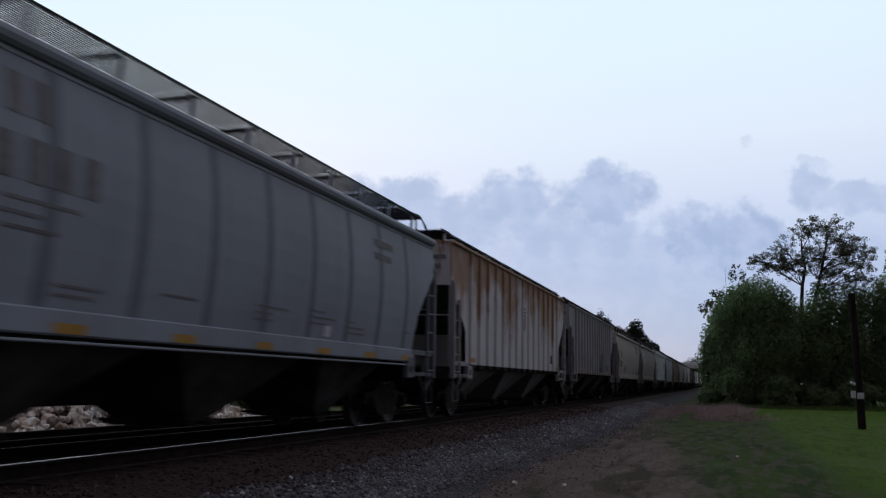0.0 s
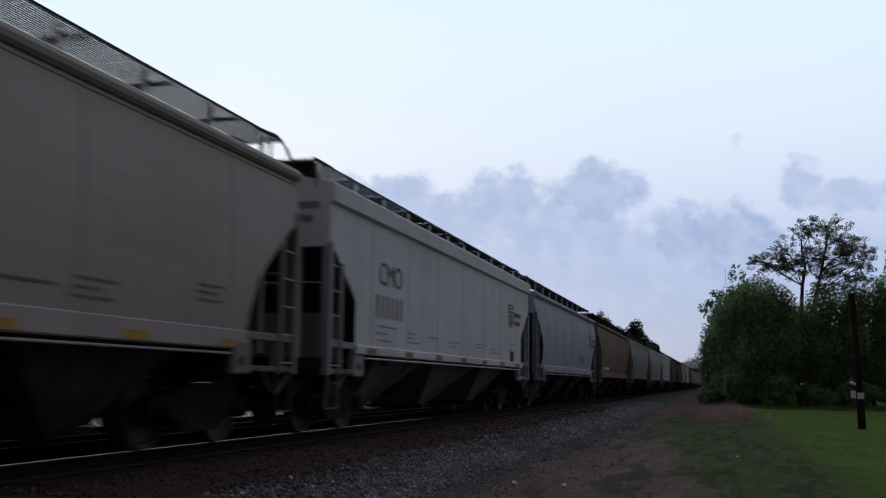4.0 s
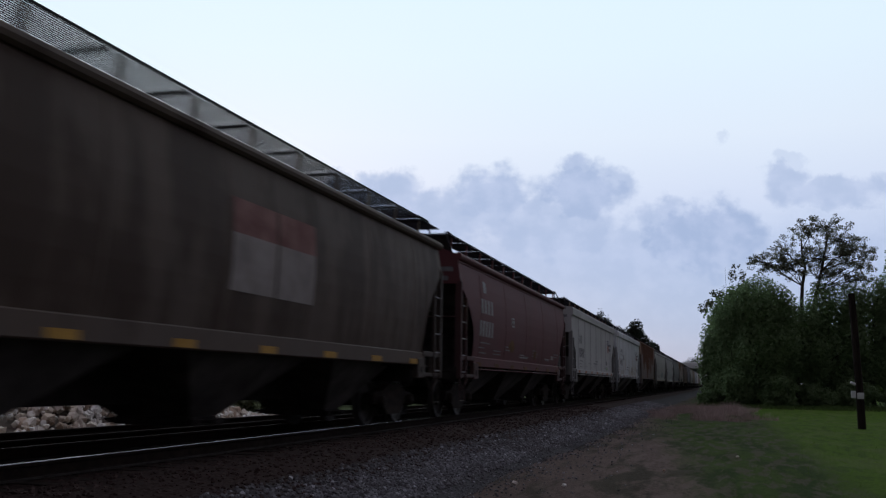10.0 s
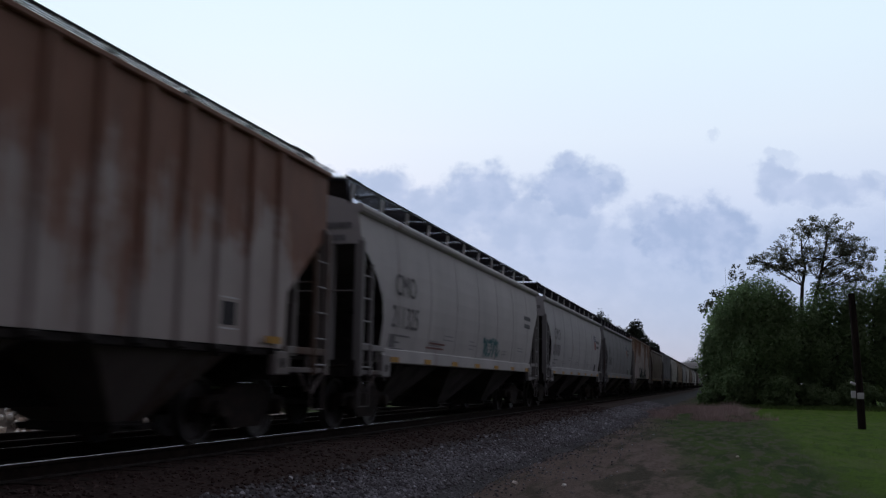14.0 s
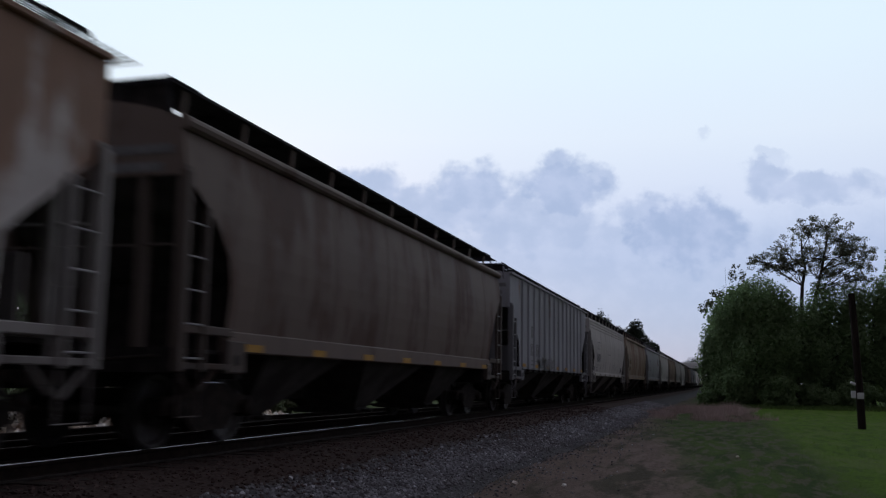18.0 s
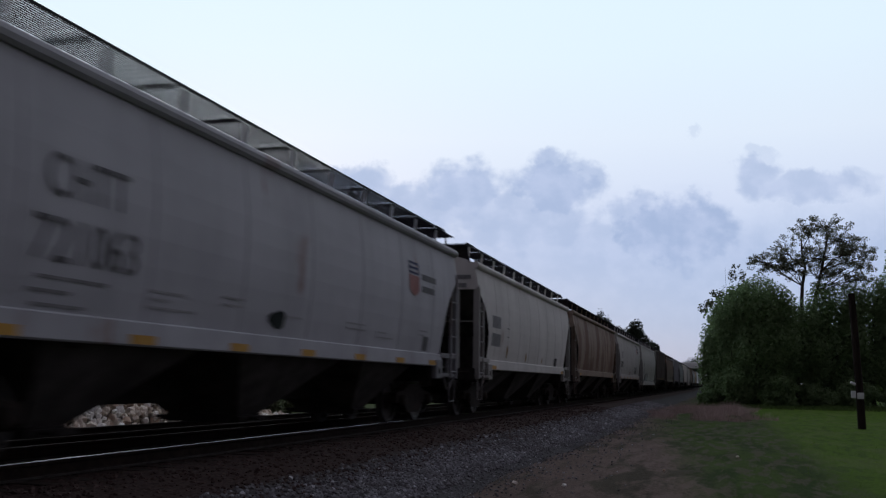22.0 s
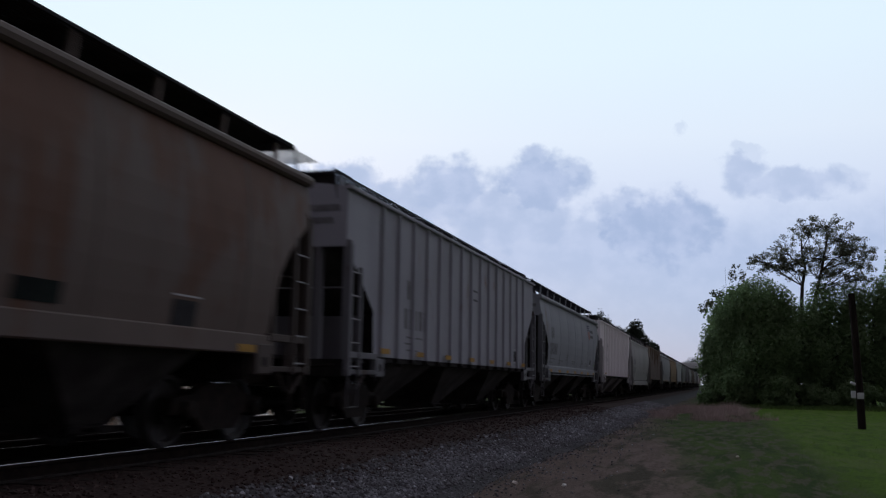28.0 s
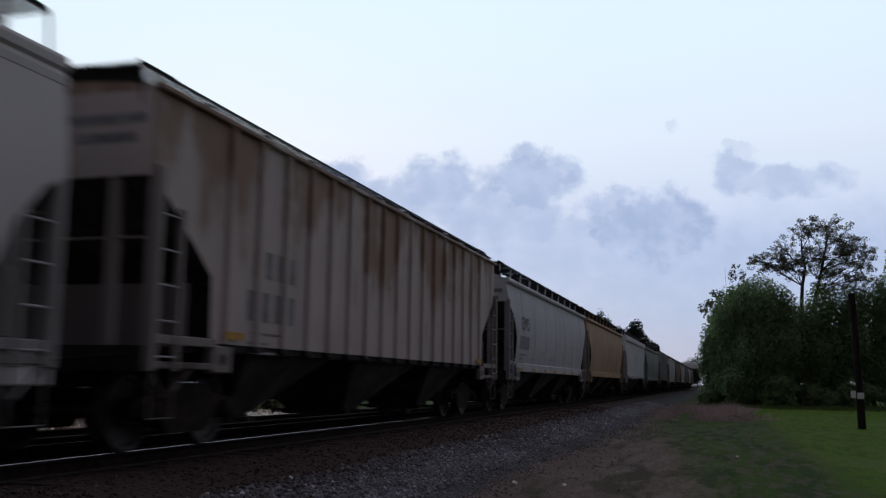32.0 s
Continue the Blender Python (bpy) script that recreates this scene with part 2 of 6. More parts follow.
def ground_material():
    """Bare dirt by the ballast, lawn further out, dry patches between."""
    m = Mat("lawn_and_dirt", 0.95, 0.0, 0.03)
    split = m.nt.nodes.new("ShaderNodeSeparateXYZ")
    m.link(m.co, split.inputs[0])
    fine, mid, broad = m.noise(14.0, (1, 1, 1), 6), m.noise(1.1, (1, 0.20, 1), 5), m.noise(0.30, (1, 0.30, 1), 4)

    def plus(a, k, b):
        n = m.nt.nodes.new("ShaderNodeMath")
        n.operation = "MULTIPLY_ADD"
        m.link(a, n.inputs[0])
        n.inputs[1].default_value = k
        m.link(b, n.inputs[2])
        return n.outputs[0]
    # the lawn's edge swings away from the ballast close to the viewer
    edge = plus(mid, 1.6, plus(broad, 1.4, plus(m.band(split.outputs["Y"], 10.0, 45.0), 2.6, split.outputs["X"])))
    clump = m.noise(3.2, (1, 0.20, 1), 6, 0.7)
    lawn = m.mix(m.band(fine, 0.25, 0.75), (0.022, 0.040, 0.007), (0.046, 0.072, 0.013))
    # fresher grass further out, away from the track
    fresh = m.mix(m.band(fine, 0.25, 0.75), (0.034, 0.066, 0.006), (0.064, 0.112, 0.010))
    lawn = m.mix(m.mul(m.band(mid, 0.46, 0.56), 0.65), lawn, (0.016, 0.030, 0.008))
    lawn = m.mix(m.mul(m.band(clump, 0.49, 0.57), 0.75), lawn, (0.070, 0.058, 0.042))
    fresh = m.mix(m.mul(m.band(clump, 0.48, 0.58), 0.65), fresh, (0.026, 0.046, 0.009))
    fresh = m.mix(m.mul(m.band(mid, 0.50, 0.58), 0.55), fresh, (0.072, 0.094, 0.026))
    lawn = m.mix(m.band(plus(broad, 1.3, plus(clump, 0.8, plus(mid, 0.9, split.outputs["X"]))), 2.9, 3.7), lawn, fresh)
    dirt = m.mix(m.band(fine, 0.25, 0.75), (0.052, 0.038, 0.032), (0.135, 0.099, 0.086))
    dirt = m.mix(m.mul(m.band(clump, 0.49, 0.58), 0.7), dirt, (0.13, 0.098, 0.084))
    dirt = m.mix(m.mul(m.band(mid, 0.49, 0.58), 0.7), dirt, (0.024, 0.026, 0.014))
    whole = m.mix(m.band(edge, 0.5, 2.0), dirt, lawn)
    # rough grass beyond the second track
    m.colour(m.mix(m.band(plus(mid, 0.8, split.outputs["X"]), -14.2, -15.0), whole, (0.062, 0.078, 0.034)))
    m.bump(fine, 0.6, 0.04)
    return m.m


GROUND = ground_material()


def ballast_material():
    """Grey crushed stone, blackened and rust-stained along the rails."""
    m = Mat("grey_crushed_ballast", 0.95, 0.0, 0.05)
    split = m.nt.nodes.new("ShaderNodeSeparateXYZ")
    m.link(m.co, split.inputs[0])
    fine = m.noise(22.0, (1, 1, 1), 6)
    grey = m.mix(m.band(fine, 0.3, 0.7), (0.026, 0.025, 0.026), (0.085, 0.080, 0.082))
    stained = m.mix(m.band(fine, 0.3, 0.7), (0.020, 0.0135, 0.012), (0.062, 0.042, 0.037))
    wob = m.nt.nodes.new("ShaderNodeMath")
    wob.operation = "MULTIPLY_ADD"
    m.link(m.noise(1.2, (1, 0.4, 1), 4), wob.inputs[0])
    wob.inputs[1].default_value = 0.7
    m.link(split.outputs["X"], wob.inputs[2])
    m.colour(m.mix(m.band(wob.outputs[0], -4.75, -4.2), stained, grey))
    m.bump(fine, 0.8, 0.02)
    return m.m


BALLAST = ballast_material()


CLOUD_HEAPS = [(-234, 468, 129, 70, 0.9), (-83, 486, 118, 72, 0.9), (190, 490, 135, 64, 0.95), (432, 504, 134, 66, 1.0), (407, 563, 52, 41, 0.9), (511, 521, 64, 41, 0.8),
               (756, 395, 215, 80, 1.15), (659, 431, 94, 44, 0.8), (975, 545, 82, 36, 0.8), (1100, 518, 175, 34, 0.75), (1010, 585, 46, 16, 0.35), (1237, 526, 76, 25, 0.4),
               (815, 660, 24, 14, 0.3), (120, 440, 340, 66, 0.85), (330, 410, 300, 66, 0.8), (640, 350, 360, 60, 0.7), (-250, 440, 300, 66, 0.8)]


def cloud_material():
    """Soft blue-grey cumulus on a clear sheet: dense below a ragged top line, thinning towards the horizon."""
    m = Mat("drifting_cumulus")
    nt = m.nt
    split = nt.nodes.new("ShaderNodeSeparateXYZ")
    m.link(m.co, split.inputs[0])
    bend = m.node("ShaderNodeTexNoise", Scale=0.0085, Detail=4.0, Roughness=0.6)
    m.link(m.co, bend.inputs["Vector"])
    bent = nt.nodes.new("ShaderNodeVectorMath")
    bent.operation = "MULTIPLY_ADD"
    m.link(bend.outputs["Color"], bent.inputs[0])
    bent.inputs[1].default_value = (150.0, 0.0, 110.0)
    m.link(m.co, bent.inputs[2])
    shift = nt.nodes.new("ShaderNodeVectorMath")
    shift.operation = "SUBTRACT"
    m.link(bent.outputs[0], shift.inputs[0])
    shift.inputs[1].default_value = (75.0, 0.0, 55.0)
    split = nt.nodes.new("ShaderNodeSeparateXYZ")
    m.link(shift.outputs[0], split.inputs[0])
    puff = m.noise(0.014, (1, 1, 1.2), 4, 0.52)
    soft = m.noise(0.0040, (1, 1, 1.6), 4, 0.55)

    def calc(op, a, b, c=None):
        n = nt.nodes.new("ShaderNodeMath")
        n.operation = op
        for i, v in enumerate((a, b, c)):
            if isinstance(v, float):
                n.inputs[i].default_value = v
            elif v is not None:
                m.link(v, n.inputs[i])
        return n.outputs[0]
    ruffle = calc("MULTIPLY_ADD", puff, 1.1, calc("MULTIPLY_ADD", soft, 0.9, -1.0))
    total = None
    # each heap: centre, half width, height of its crown, density; crowns are ragged, bases melt away
    for cx, cz, rx, rz, k in CLOUD_HEAPS:
        dx = calc("MULTIPLY_ADD", split.outputs["X"], 1 / rx, -cx / rx)
        up = calc("MULTIPLY_ADD", split.outputs["Z"], 1 / rz, -cz / rz)
        dz = calc("MAXIMUM", up, calc("MULTIPLY", up, -0.50))
        reach = calc("SQRT", calc("MULTIPLY_ADD", dx, dx, calc("MULTIPLY", dz, dz)), None)
        heap = m.mul(m.band(calc("ADD", reach, ruffle), 1.20, 0.55), k)
        total = heap if total is None else calc("MAXIMUM", total, heap)
    low = m.band(split.outputs["Z"], 40.0, 380.0, 0.25, 1.0)
    veil = m.mul(m.band(calc("MULTIPLY_ADD", soft, 260.0, split.outputs["Z"]), 640.0, 440.0), 0.70)
    alpha = m.mul(m.mul(calc("MAXIMUM", total, veil), low), 0.92)
    glow = nt.nodes.new("ShaderNodeEmission")
    m.link(m.mix(m.band(puff, 0.35, 0.7), (0.395, 0.495, 0.72), (0.48, 0.57, 0.795)), glow.inputs["Color"])
    clear = nt.nodes.new("ShaderNodeBsdfTransparent")
    both = nt.nodes.new("ShaderNodeMixShader")
    m.link(alpha, both.inputs[0])
    m.link(clear.outputs[0], both.inputs[1])
    m.link(glow.outputs[0], both.inputs[2])
    m.link(both.outputs[0], nt.nodes["Material Output"].inputs["Surface"])
    return m.m


CLOUD = cloud_material()


# ---- mesh shorthands ----
class Shape:
    """Vertices and faces collected in plain lists."""

    def __init__(self):
        self.v, self.f = [], []

    def box(self, x0, x1, y0, y1, z0, z1):
        return self.hexa([(x0, y0, z0), (x1, y0, z0), (x1, y1, z0), (x0, y1, z0),
                          (x0, y0, z1), (x1, y0, z1), (x1, y1, z1), (x0, y1, z1)])

    def hexa(self, p):
        n = len(self.v)
        self.v += p
        for q in ((0, 3, 2, 1), (4, 5, 6, 7), (0, 1, 5, 4), (1, 2, 6, 5), (2, 3, 7, 6), (3, 0, 4, 7)):
            self.f.append(tuple(n + i for i in q))
        return self

    def frustum(self, bx, by, z0, tx, ty, z1, ox=0.0):
        return self.hexa([(ox - bx, -by, z0), (ox + bx, -by, z0), (ox + bx, by, z0), (ox - bx, by, z0),
                          (ox - tx, -ty, z1), (ox + tx, -ty, z1), (ox + tx, ty, z1), (ox - tx, ty, z1)])

    def chamfer(self, x0, x1, y0, y1, z0, z1, c):
        """A box along x with its four long edges cut."""
        ring = [(y0 + c, z0), (y1 - c, z0), (y1, z0 + c), (y1, z1 - c), (y1 - c, z1), (y0 + c, z1), (y0, z1 - c), (y0, z0 + c)]
        return self.sweep_x(ring, x0, x1)

    def sweep_x(self, ring, x0, x1):
        n, k = len(self.v), len(ring)
        self.v += [(x0, y, z) for y, z in ring] + [(x1, y, z) for y, z in ring]
        for i in range(k):
            j = (i + 1) % k
            self.f.append((n + i, n + k + i, n + k + j, n + j))
        self.f.append(tuple(n + i for i in range(k)))
        self.f.append(tuple(n + k + i for i in reversed(range(k))))
        return self

    def tube(self, pts, r, sides=6, r_end=None):
        pts = [Vector(p) for p in pts]
        n = len(self.v)
        for i, p in enumerate(pts):
            a = (pts[min(i + 1, len(pts) - 1)] - pts[max(i - 1, 0)]).normalized()
            u = a.orthogonal().normalized()
            w = a.cross(u)
            rr = r if r_end is None else r + (r_end - r) * i / (len(pts) - 1)
            for j in range(sides):
                t = 2 * math.pi * j / sides
                self.v.append(tuple(p + (u * math.cos(t) + w * math.sin(t)) * rr))
        for i in range(len(pts) - 1):
            for j in range(sides):
                k = (j + 1) % sides
                self.f.append((n + i * sides + j, n + i * sides + k, n + (i + 1) * sides + k, n + (i + 1) * sides + j))
        self.f.append(tuple(n + j for j in reversed(range(sides))))
        self.f.append(tuple(n + (len(pts) - 1) * sides + j for j in range(sides)))
        return self

    def lathe_y(self, prof, sides=24):
        """A ring profile of (radius, y) turned about the y axis."""
        n, k = len(self.v), len(prof)
        for i in range(sides):
            t = 2 * math.pi * i / sides
            self.v += [(r * math.cos(t), y, r * math.sin(t)) for r, y in prof]
        for i in range(sides):
            a, b = n + i * k, n + ((i + 1) % sides) * k
            for j in range(k - 1):
                self.f.append((a + j, a + j + 1, b + j + 1, b + j))
        return self

    def grid(self, rows):
        n, k = len(self.v), len(rows[0])
        for r in rows:
            self.v += r
        for i in range(len(rows) - 1):
            for j in range(k - 1):
                a = n + i * k + j
                self.f.append((a, a + 1, a + k + 1, a + k))
        return self

    def mesh(self, name, smooth=False):
        me = bpy.data.meshes.new(name)
        me.from_pydata(self.v, [], self.f)
        me.update()
        if smooth:
            me.shade_smooth()
        return me


def fix_normals(me):
    bm = bmesh.new()
    bm.from_mesh(me)
    bmesh.ops.recalc_face_normals(bm, faces=bm.faces)
    bm.to_mesh(me)
    bm.free()
    return me


MESHES = {}


def shared(key, make, smooth=False):
    if key not in MESHES:
        MESHES[key] = fix_normals(make().mesh(key if isinstance(key, str) else key[0], smooth))
    return MESHES[key]


def part(name, me, material, parent, at=(0, 0, 0), label="", turn=(0, 0, 0)):
    """Links a mesh as one part under its thing; the material sits on the object, so that alike parts share the mesh."""
    if isinstance(me, Shape):
        me = fix_normals(me.mesh(name))
    ob = new(name, me)
    if not me.materials:
        me.materials.append(None)
    ob.material_slots[0].link = "OBJECT"
    ob.material_slots[0].material = material
    ob.parent = parent
    ob.location = at
    ob.rotation_euler = turn
    if label:
        tagged(ob, label)
    return ob


def empty(name, at=(0, 0, 0)):
    ob = new(name)
    ob.location = at
    ob.empty_display_size = 0.2
    return ob


def single(name, shape, material, label="", category="", group="", kind="", smooth=False):
    me = shape.mesh(name, smooth)
    me.materials.append(material)
    return tagged(new(name, me), label, category, group, kind)


# ---- ground, track beds and rails ----
def steps(lo, hi, near_lo, near_hi, fine, grow=1.35):
    a = list(np.arange(near_lo, near_hi + 1e-6, fine))
    d, p = fine, near_hi
    while p < hi:
        d *= grow
        p = min(p + d, hi)
        a.append(p)
    d, p = fine, near_lo
    while p > lo:
        d *= grow
        p = max(p - d, lo)
        a.insert(0, p)
    return a


def ground_height(x, y):
    bump = 0.05 * noise.noise((x * 0.5, y * 0.35, 3.0)) + 0.02 * noise.noise((x * 1.9, y * 1.6, 7.0))
    near = 1.0 if -3.5 < x < 30 else 0.4
    return bump * near - 0.015


def build_ground():
    xs = steps(-3500, 3500, -4.5, 14.0, 0.35)
    ys = steps(-1200, 4500, 6.0, 64.0, 0.6)
    sh = Shape().grid([[(x, y, ground_height(x, y)) for y in ys] for x in xs])
    ob = single("ground", sh, GROUND, "patchy green lawn with bare dirt beside the track", "lawn", kind="structure", smooth=True)
    return ob


BED = [(-3.25, -0.03), (-3.75, 0.10), (-4.7, 0.30), (-5.55, 0.425), (-6.2, 0.435), (-7.5, 0.43), (-9.1, 0.425), (-9.6, 0.36), (-10.4, 0.27),
       (-11.8, 0.265), (-13.6, 0.25), (-14.6, 0.12), (-16.2, -0.03)]


def bed_height(x):
    for (x0, z0), (x1, z1) in zip(BED, BED[1:]):
        if x1 <= x <= x0:
            return z0 + (z1 - z0) * (x - x0) / (x1 - x0)
    return 0.0


def build_bed():
    ys = steps(-760, 1500, 4.0, 60.0, 0.5)
    xs = sorted({x for x, _ in BED} | set(np.arange(-9.0, -3.1, 0.22)))
    rows = []
    for x in xs:
        edge = x in (BED[0][0], BED[-1][0])
        rows.append([(x + (0.45 * noise.noise((y * 0.45, 1, x)) + 0.2 * noise.noise((y * 1.6, 4, x)) if edge else 0), y,
                      bed_height(x) + (0 if edge else 0.022 * noise.noise((x * 3, y * 3, 5)))) for y in ys])
    return single("ballast_bed", Shape().grid(rows), BALLAST, "grey crushed stone ballast under two tracks", "ballast", kind="structure", smooth=True)


def rail_ring(z_top):
    h = 0.172
    half = [(0.0, 0), (0.034, 0.0), (0.037, -0.012), (0.036, -0.035), (0.010, -0.05), (0.009, -0.135), (0.07, -0.155), (0.07, -h)]
    return [(a, z_top + b) for a, b in half[1:]] + [(-a, z_top + b) for a, b in reversed(half[1:])]


def build_track(cx, z_top, near, worn):
    track = tagged(empty("railway_track", (cx, 0, 0)), "steel rails on weathered timber ties in stone ballast", "railway track",
                   "parallel railway tracks", "structure")
    for side in (-1, 1):
        x = side * 0.753
        sh = Shape()
        ring = rail_ring(z_top - 0.002)
        k = len(ring)
        for y in (-760.0, 1500.0):
            sh.v += [(a, y, z) for a, z in ring]
        for i in range(k):
            sh.f.append((i, (i + 1) % k, k + (i + 1) % k, k + i))
        rail = part("rail", sh, RAIL_SIDE, track, (x, 0, 0), "rusty brown rail web, darkened with shade")
        head = Shape().hexa([(-0.03, -760, z_top - 0.012), (0.03, -760, z_top - 0.012), (0.03, 1500, z_top - 0.012), (-0.03, 1500, z_top - 0.012),
                             (-0.026, -760, z_top + 0.001), (0.026, -760, z_top + 0.001), (0.026, 1500, z_top + 0.001), (-0.026, 1500, z_top + 0.001)])
        foot = Shape().hexa([(0.052, -760, z_top - 0.172), (0.073, -760, z_top - 0.172), (0.073, 1500, z_top - 0.172), (0.052, 1500, z_top - 0.172),
                             (0.052, -760, z_top - 0.146), (0.073, -760, z_top - 0.154), (0.073, 1500, z_top - 0.154), (0.052, 1500, z_top - 0.146)])
        part("rail_foot", foot, RAIL_FOOT, rail, (0, 0, 0), "paler edge of the rail foot, its light in the colour")
        # the far rail of each track takes the darkened copy
        part("rail_head", head, worn if side > 0 else RAIL_SHADED, rail, (0, 0, 0), "polished running surface")
    top = z_top - 0.172
    tie = shared("tie", lambda: Shape().hexa([(-1.3, -0.11, -0.17), (1.3, -0.11, -0.17), (1.3, 0.11, -0.17), (-1.3, 0.11, -0.17),
                                              (-1.29, -0.10, 0.0), (1.29, -0.10, 0.0), (1.29, 0.10, 0.0), (-1.29, 0.10, 0.0)]))
    rng = random.Random(int(-cx * 10))
    rest = Shape()
    y, i = -40.0, 0
    while y < 260:
        if 3.0 < y < near:
            part("tie", tie, TIE, track, (rng.uniform(-0.05, 0.05), y, top + rng.uniform(-0.012, 0.004)), "", (0, 0, rng.uniform(-0.015, 0.015)))
        else:
            rest.box(-1.3, 1.3, y - 0.11, y + 0.11, top - 0.17, top)
        y += 0.54
    tagged(part("far_ties", rest, TIE, track), kind="stuff")


def blob(rng, r, squash=0.8):
    """A small broken stone of 12 corners."""
    pts = []
    for i in range(10):
        z = 1 - 2 * (i + 0.5) / 10
        a = i * 2.4 + rng.uniform(-0.3, 0.3)
        q = math.sqrt(1 - z * z)
        k = r * rng.uniform(0.72, 1.15)
        pts.append((q * math.cos(a) * k, q * math.sin(a) * k, z * k * squash))
    return pts


def hull(name, pts):
    bm = bmesh.new()
    for p in pts:
        bm.verts.new(p)
    bmesh.ops.convex_hull(bm, input=bm.verts)
    me = bpy.data.meshes.new(name)
    bm.to_mesh(me)
    bm.free()
    return me


def scatter(name, proto, places, material, label, category):
    """Many small pieces in one mesh: each place is x, y, z, size, turn."""
    vs, fs, n = [], [], 0
    protos = []
    for me in proto:
        v = np.array([p.co[:] for p in me.vertices])
        f = [tuple(p.vertices) for p in me.polygons]
        protos.append((v, f))
    for i, (x, y, z, s, a) in enumerate(places):
        v, f = protos[i % len(protos)]
        c, d = math.cos(a), math.sin(a)
        w = np.empty_like(v)
        w[:, 0] = (v[:, 0] * c - v[:, 1] * d) * s + x
        w[:, 1] = (v[:, 0] * d + v[:, 1] * c) * s + y
        w[:, 2] = v[:, 2] * s + z
        vs.append(w)
        fs += [tuple(k + n for k in q) for q in f]
        n += len(v)
    me = bpy.data.meshes.new(name)
    me.from_pydata(np.concatenate(vs).tolist(), [], fs)
    me.materials.append(material)
    return tagged(new(name, me), label, category, kind="stuff")


def stone_material():
    m = Mat("loose_ballast_stone", 0.95, 0.0, 0.08)
    geo = m.nt.nodes.new("ShaderNodeNewGeometry")
    pick = geo.outputs["Random Per Island"]
    c = m.mix(pick, (0.090, 0.088, 0.094), (0.24, 0.238, 0.254))
    c = m.mix(m.mul(m.band(m.noise(0.6, (1, 0.5, 1), 3), 0.35, 0.65), 0.6), c, (0.06, 0.052, 0.048))
    m.colour(m.mix(m.band(pick, 0.93, 1.0), c, (0.38, 0.38, 0.40)))
    return m.m


STONE = stone_material()


def build_stones():
    rng = random.Random(5)
    protos = [hull("ballast_stone", blob(rng, 1.0)) for _ in range(6)]
    places = []
    while len(places) < 24000:
        y = 5.0 + 62.0 * rng.random() ** 2.1
        x = rng.uniform(-5.0, -1.9)
        if x < -4.3 and rng.random() < (-4.3 - x) / 0.75:
            continue
        if x > -3.7 and rng.random() > max(0.02, math.exp(-(x + 3.7) / 0.30)):
            continue
        z = max(bed_height(x), ground_height(x, y) if x > -3.45 else -1)
        places.append((x, y, z + 0.004, rng.uniform(0.016, 0.036) * (1 + 0.012 * y) * (1 if x < -3.6 else 0.6), rng.uniform(0, 6.28)))
    while len(places) < 24180:
        x, y = -3.3 + 1.8 * rng.random() ** 2.2, 10.5 + 35 * rng.random() ** 1.5
        places.append((x, y, ground_height(x, y) + 0.002, rng.uniform(0.009, 0.022) * (1 + 0.01 * y), rng.uniform(0, 6.28)))
    for k in range(24):
        x, y = rng.uniform(-3.2, -1.2), rng.uniform(11, 40)
        places.append((x, y, ground_height(x, y) + 0.01, rng.uniform(0.012, 0.03), rng.uniform(0, 6.28)))
    scatter("loose_ballast", protos, places, STONE, "loose grey crushed stones on the ballast shoulder", "ballast")
    # between and beside the ties
    places = []
    for k in range(2600):
        x, y = rng.uniform(-9.4, -6.7), 5.0 + 26.0 * rng.random() ** 1.5
        places.append((x, y, bed_height(x), rng.uniform(0.016, 0.034), rng.uniform(0, 6.28)))
    for k in range(5200):
        x, y = -6.6 + 2.3 * rng.random() ** 0.8, 5.0 + 40.0 * rng.random() ** 1.8
        places.append((x, y, bed_height(x) + 0.002, rng.uniform(0.014, 0.034) * (1 + 0.012 * y), rng.uniform(0, 6.28)))
    scatter("rusty_ballast", protos, places, STAINED, "rust-stained ballast stones between the rails", "ballast")
    pale = hull("pale_stone", blob(rng, 0.05))
    pale.materials.append(ROCK)
    for x, y, s in ((-2.23, 14.15, 0.9), (-2.94, 14.0, 1.1), (-1.0, 17.6, 0.8), (0.3, 21.0, 0.9)):
        ob = tagged(new("pale_stone", pale), "small pale limestone pebble lying on bare dirt", "stone", "pale stones by the ballast")
        ob.matrix_basis = pose(x, y, ground_height(x, y) + 0.02 * s + 0.01, 0, 0, 57 * x) @ Matrix.Diagonal((s, s, s, 1))


build_ground()
build_bed()
build_track(TX, RAIL_Z, 95, RAIL_HEAD)
build_track(TX - 4.2, 0.45, 60, RAIL_DULL)
build_stones()


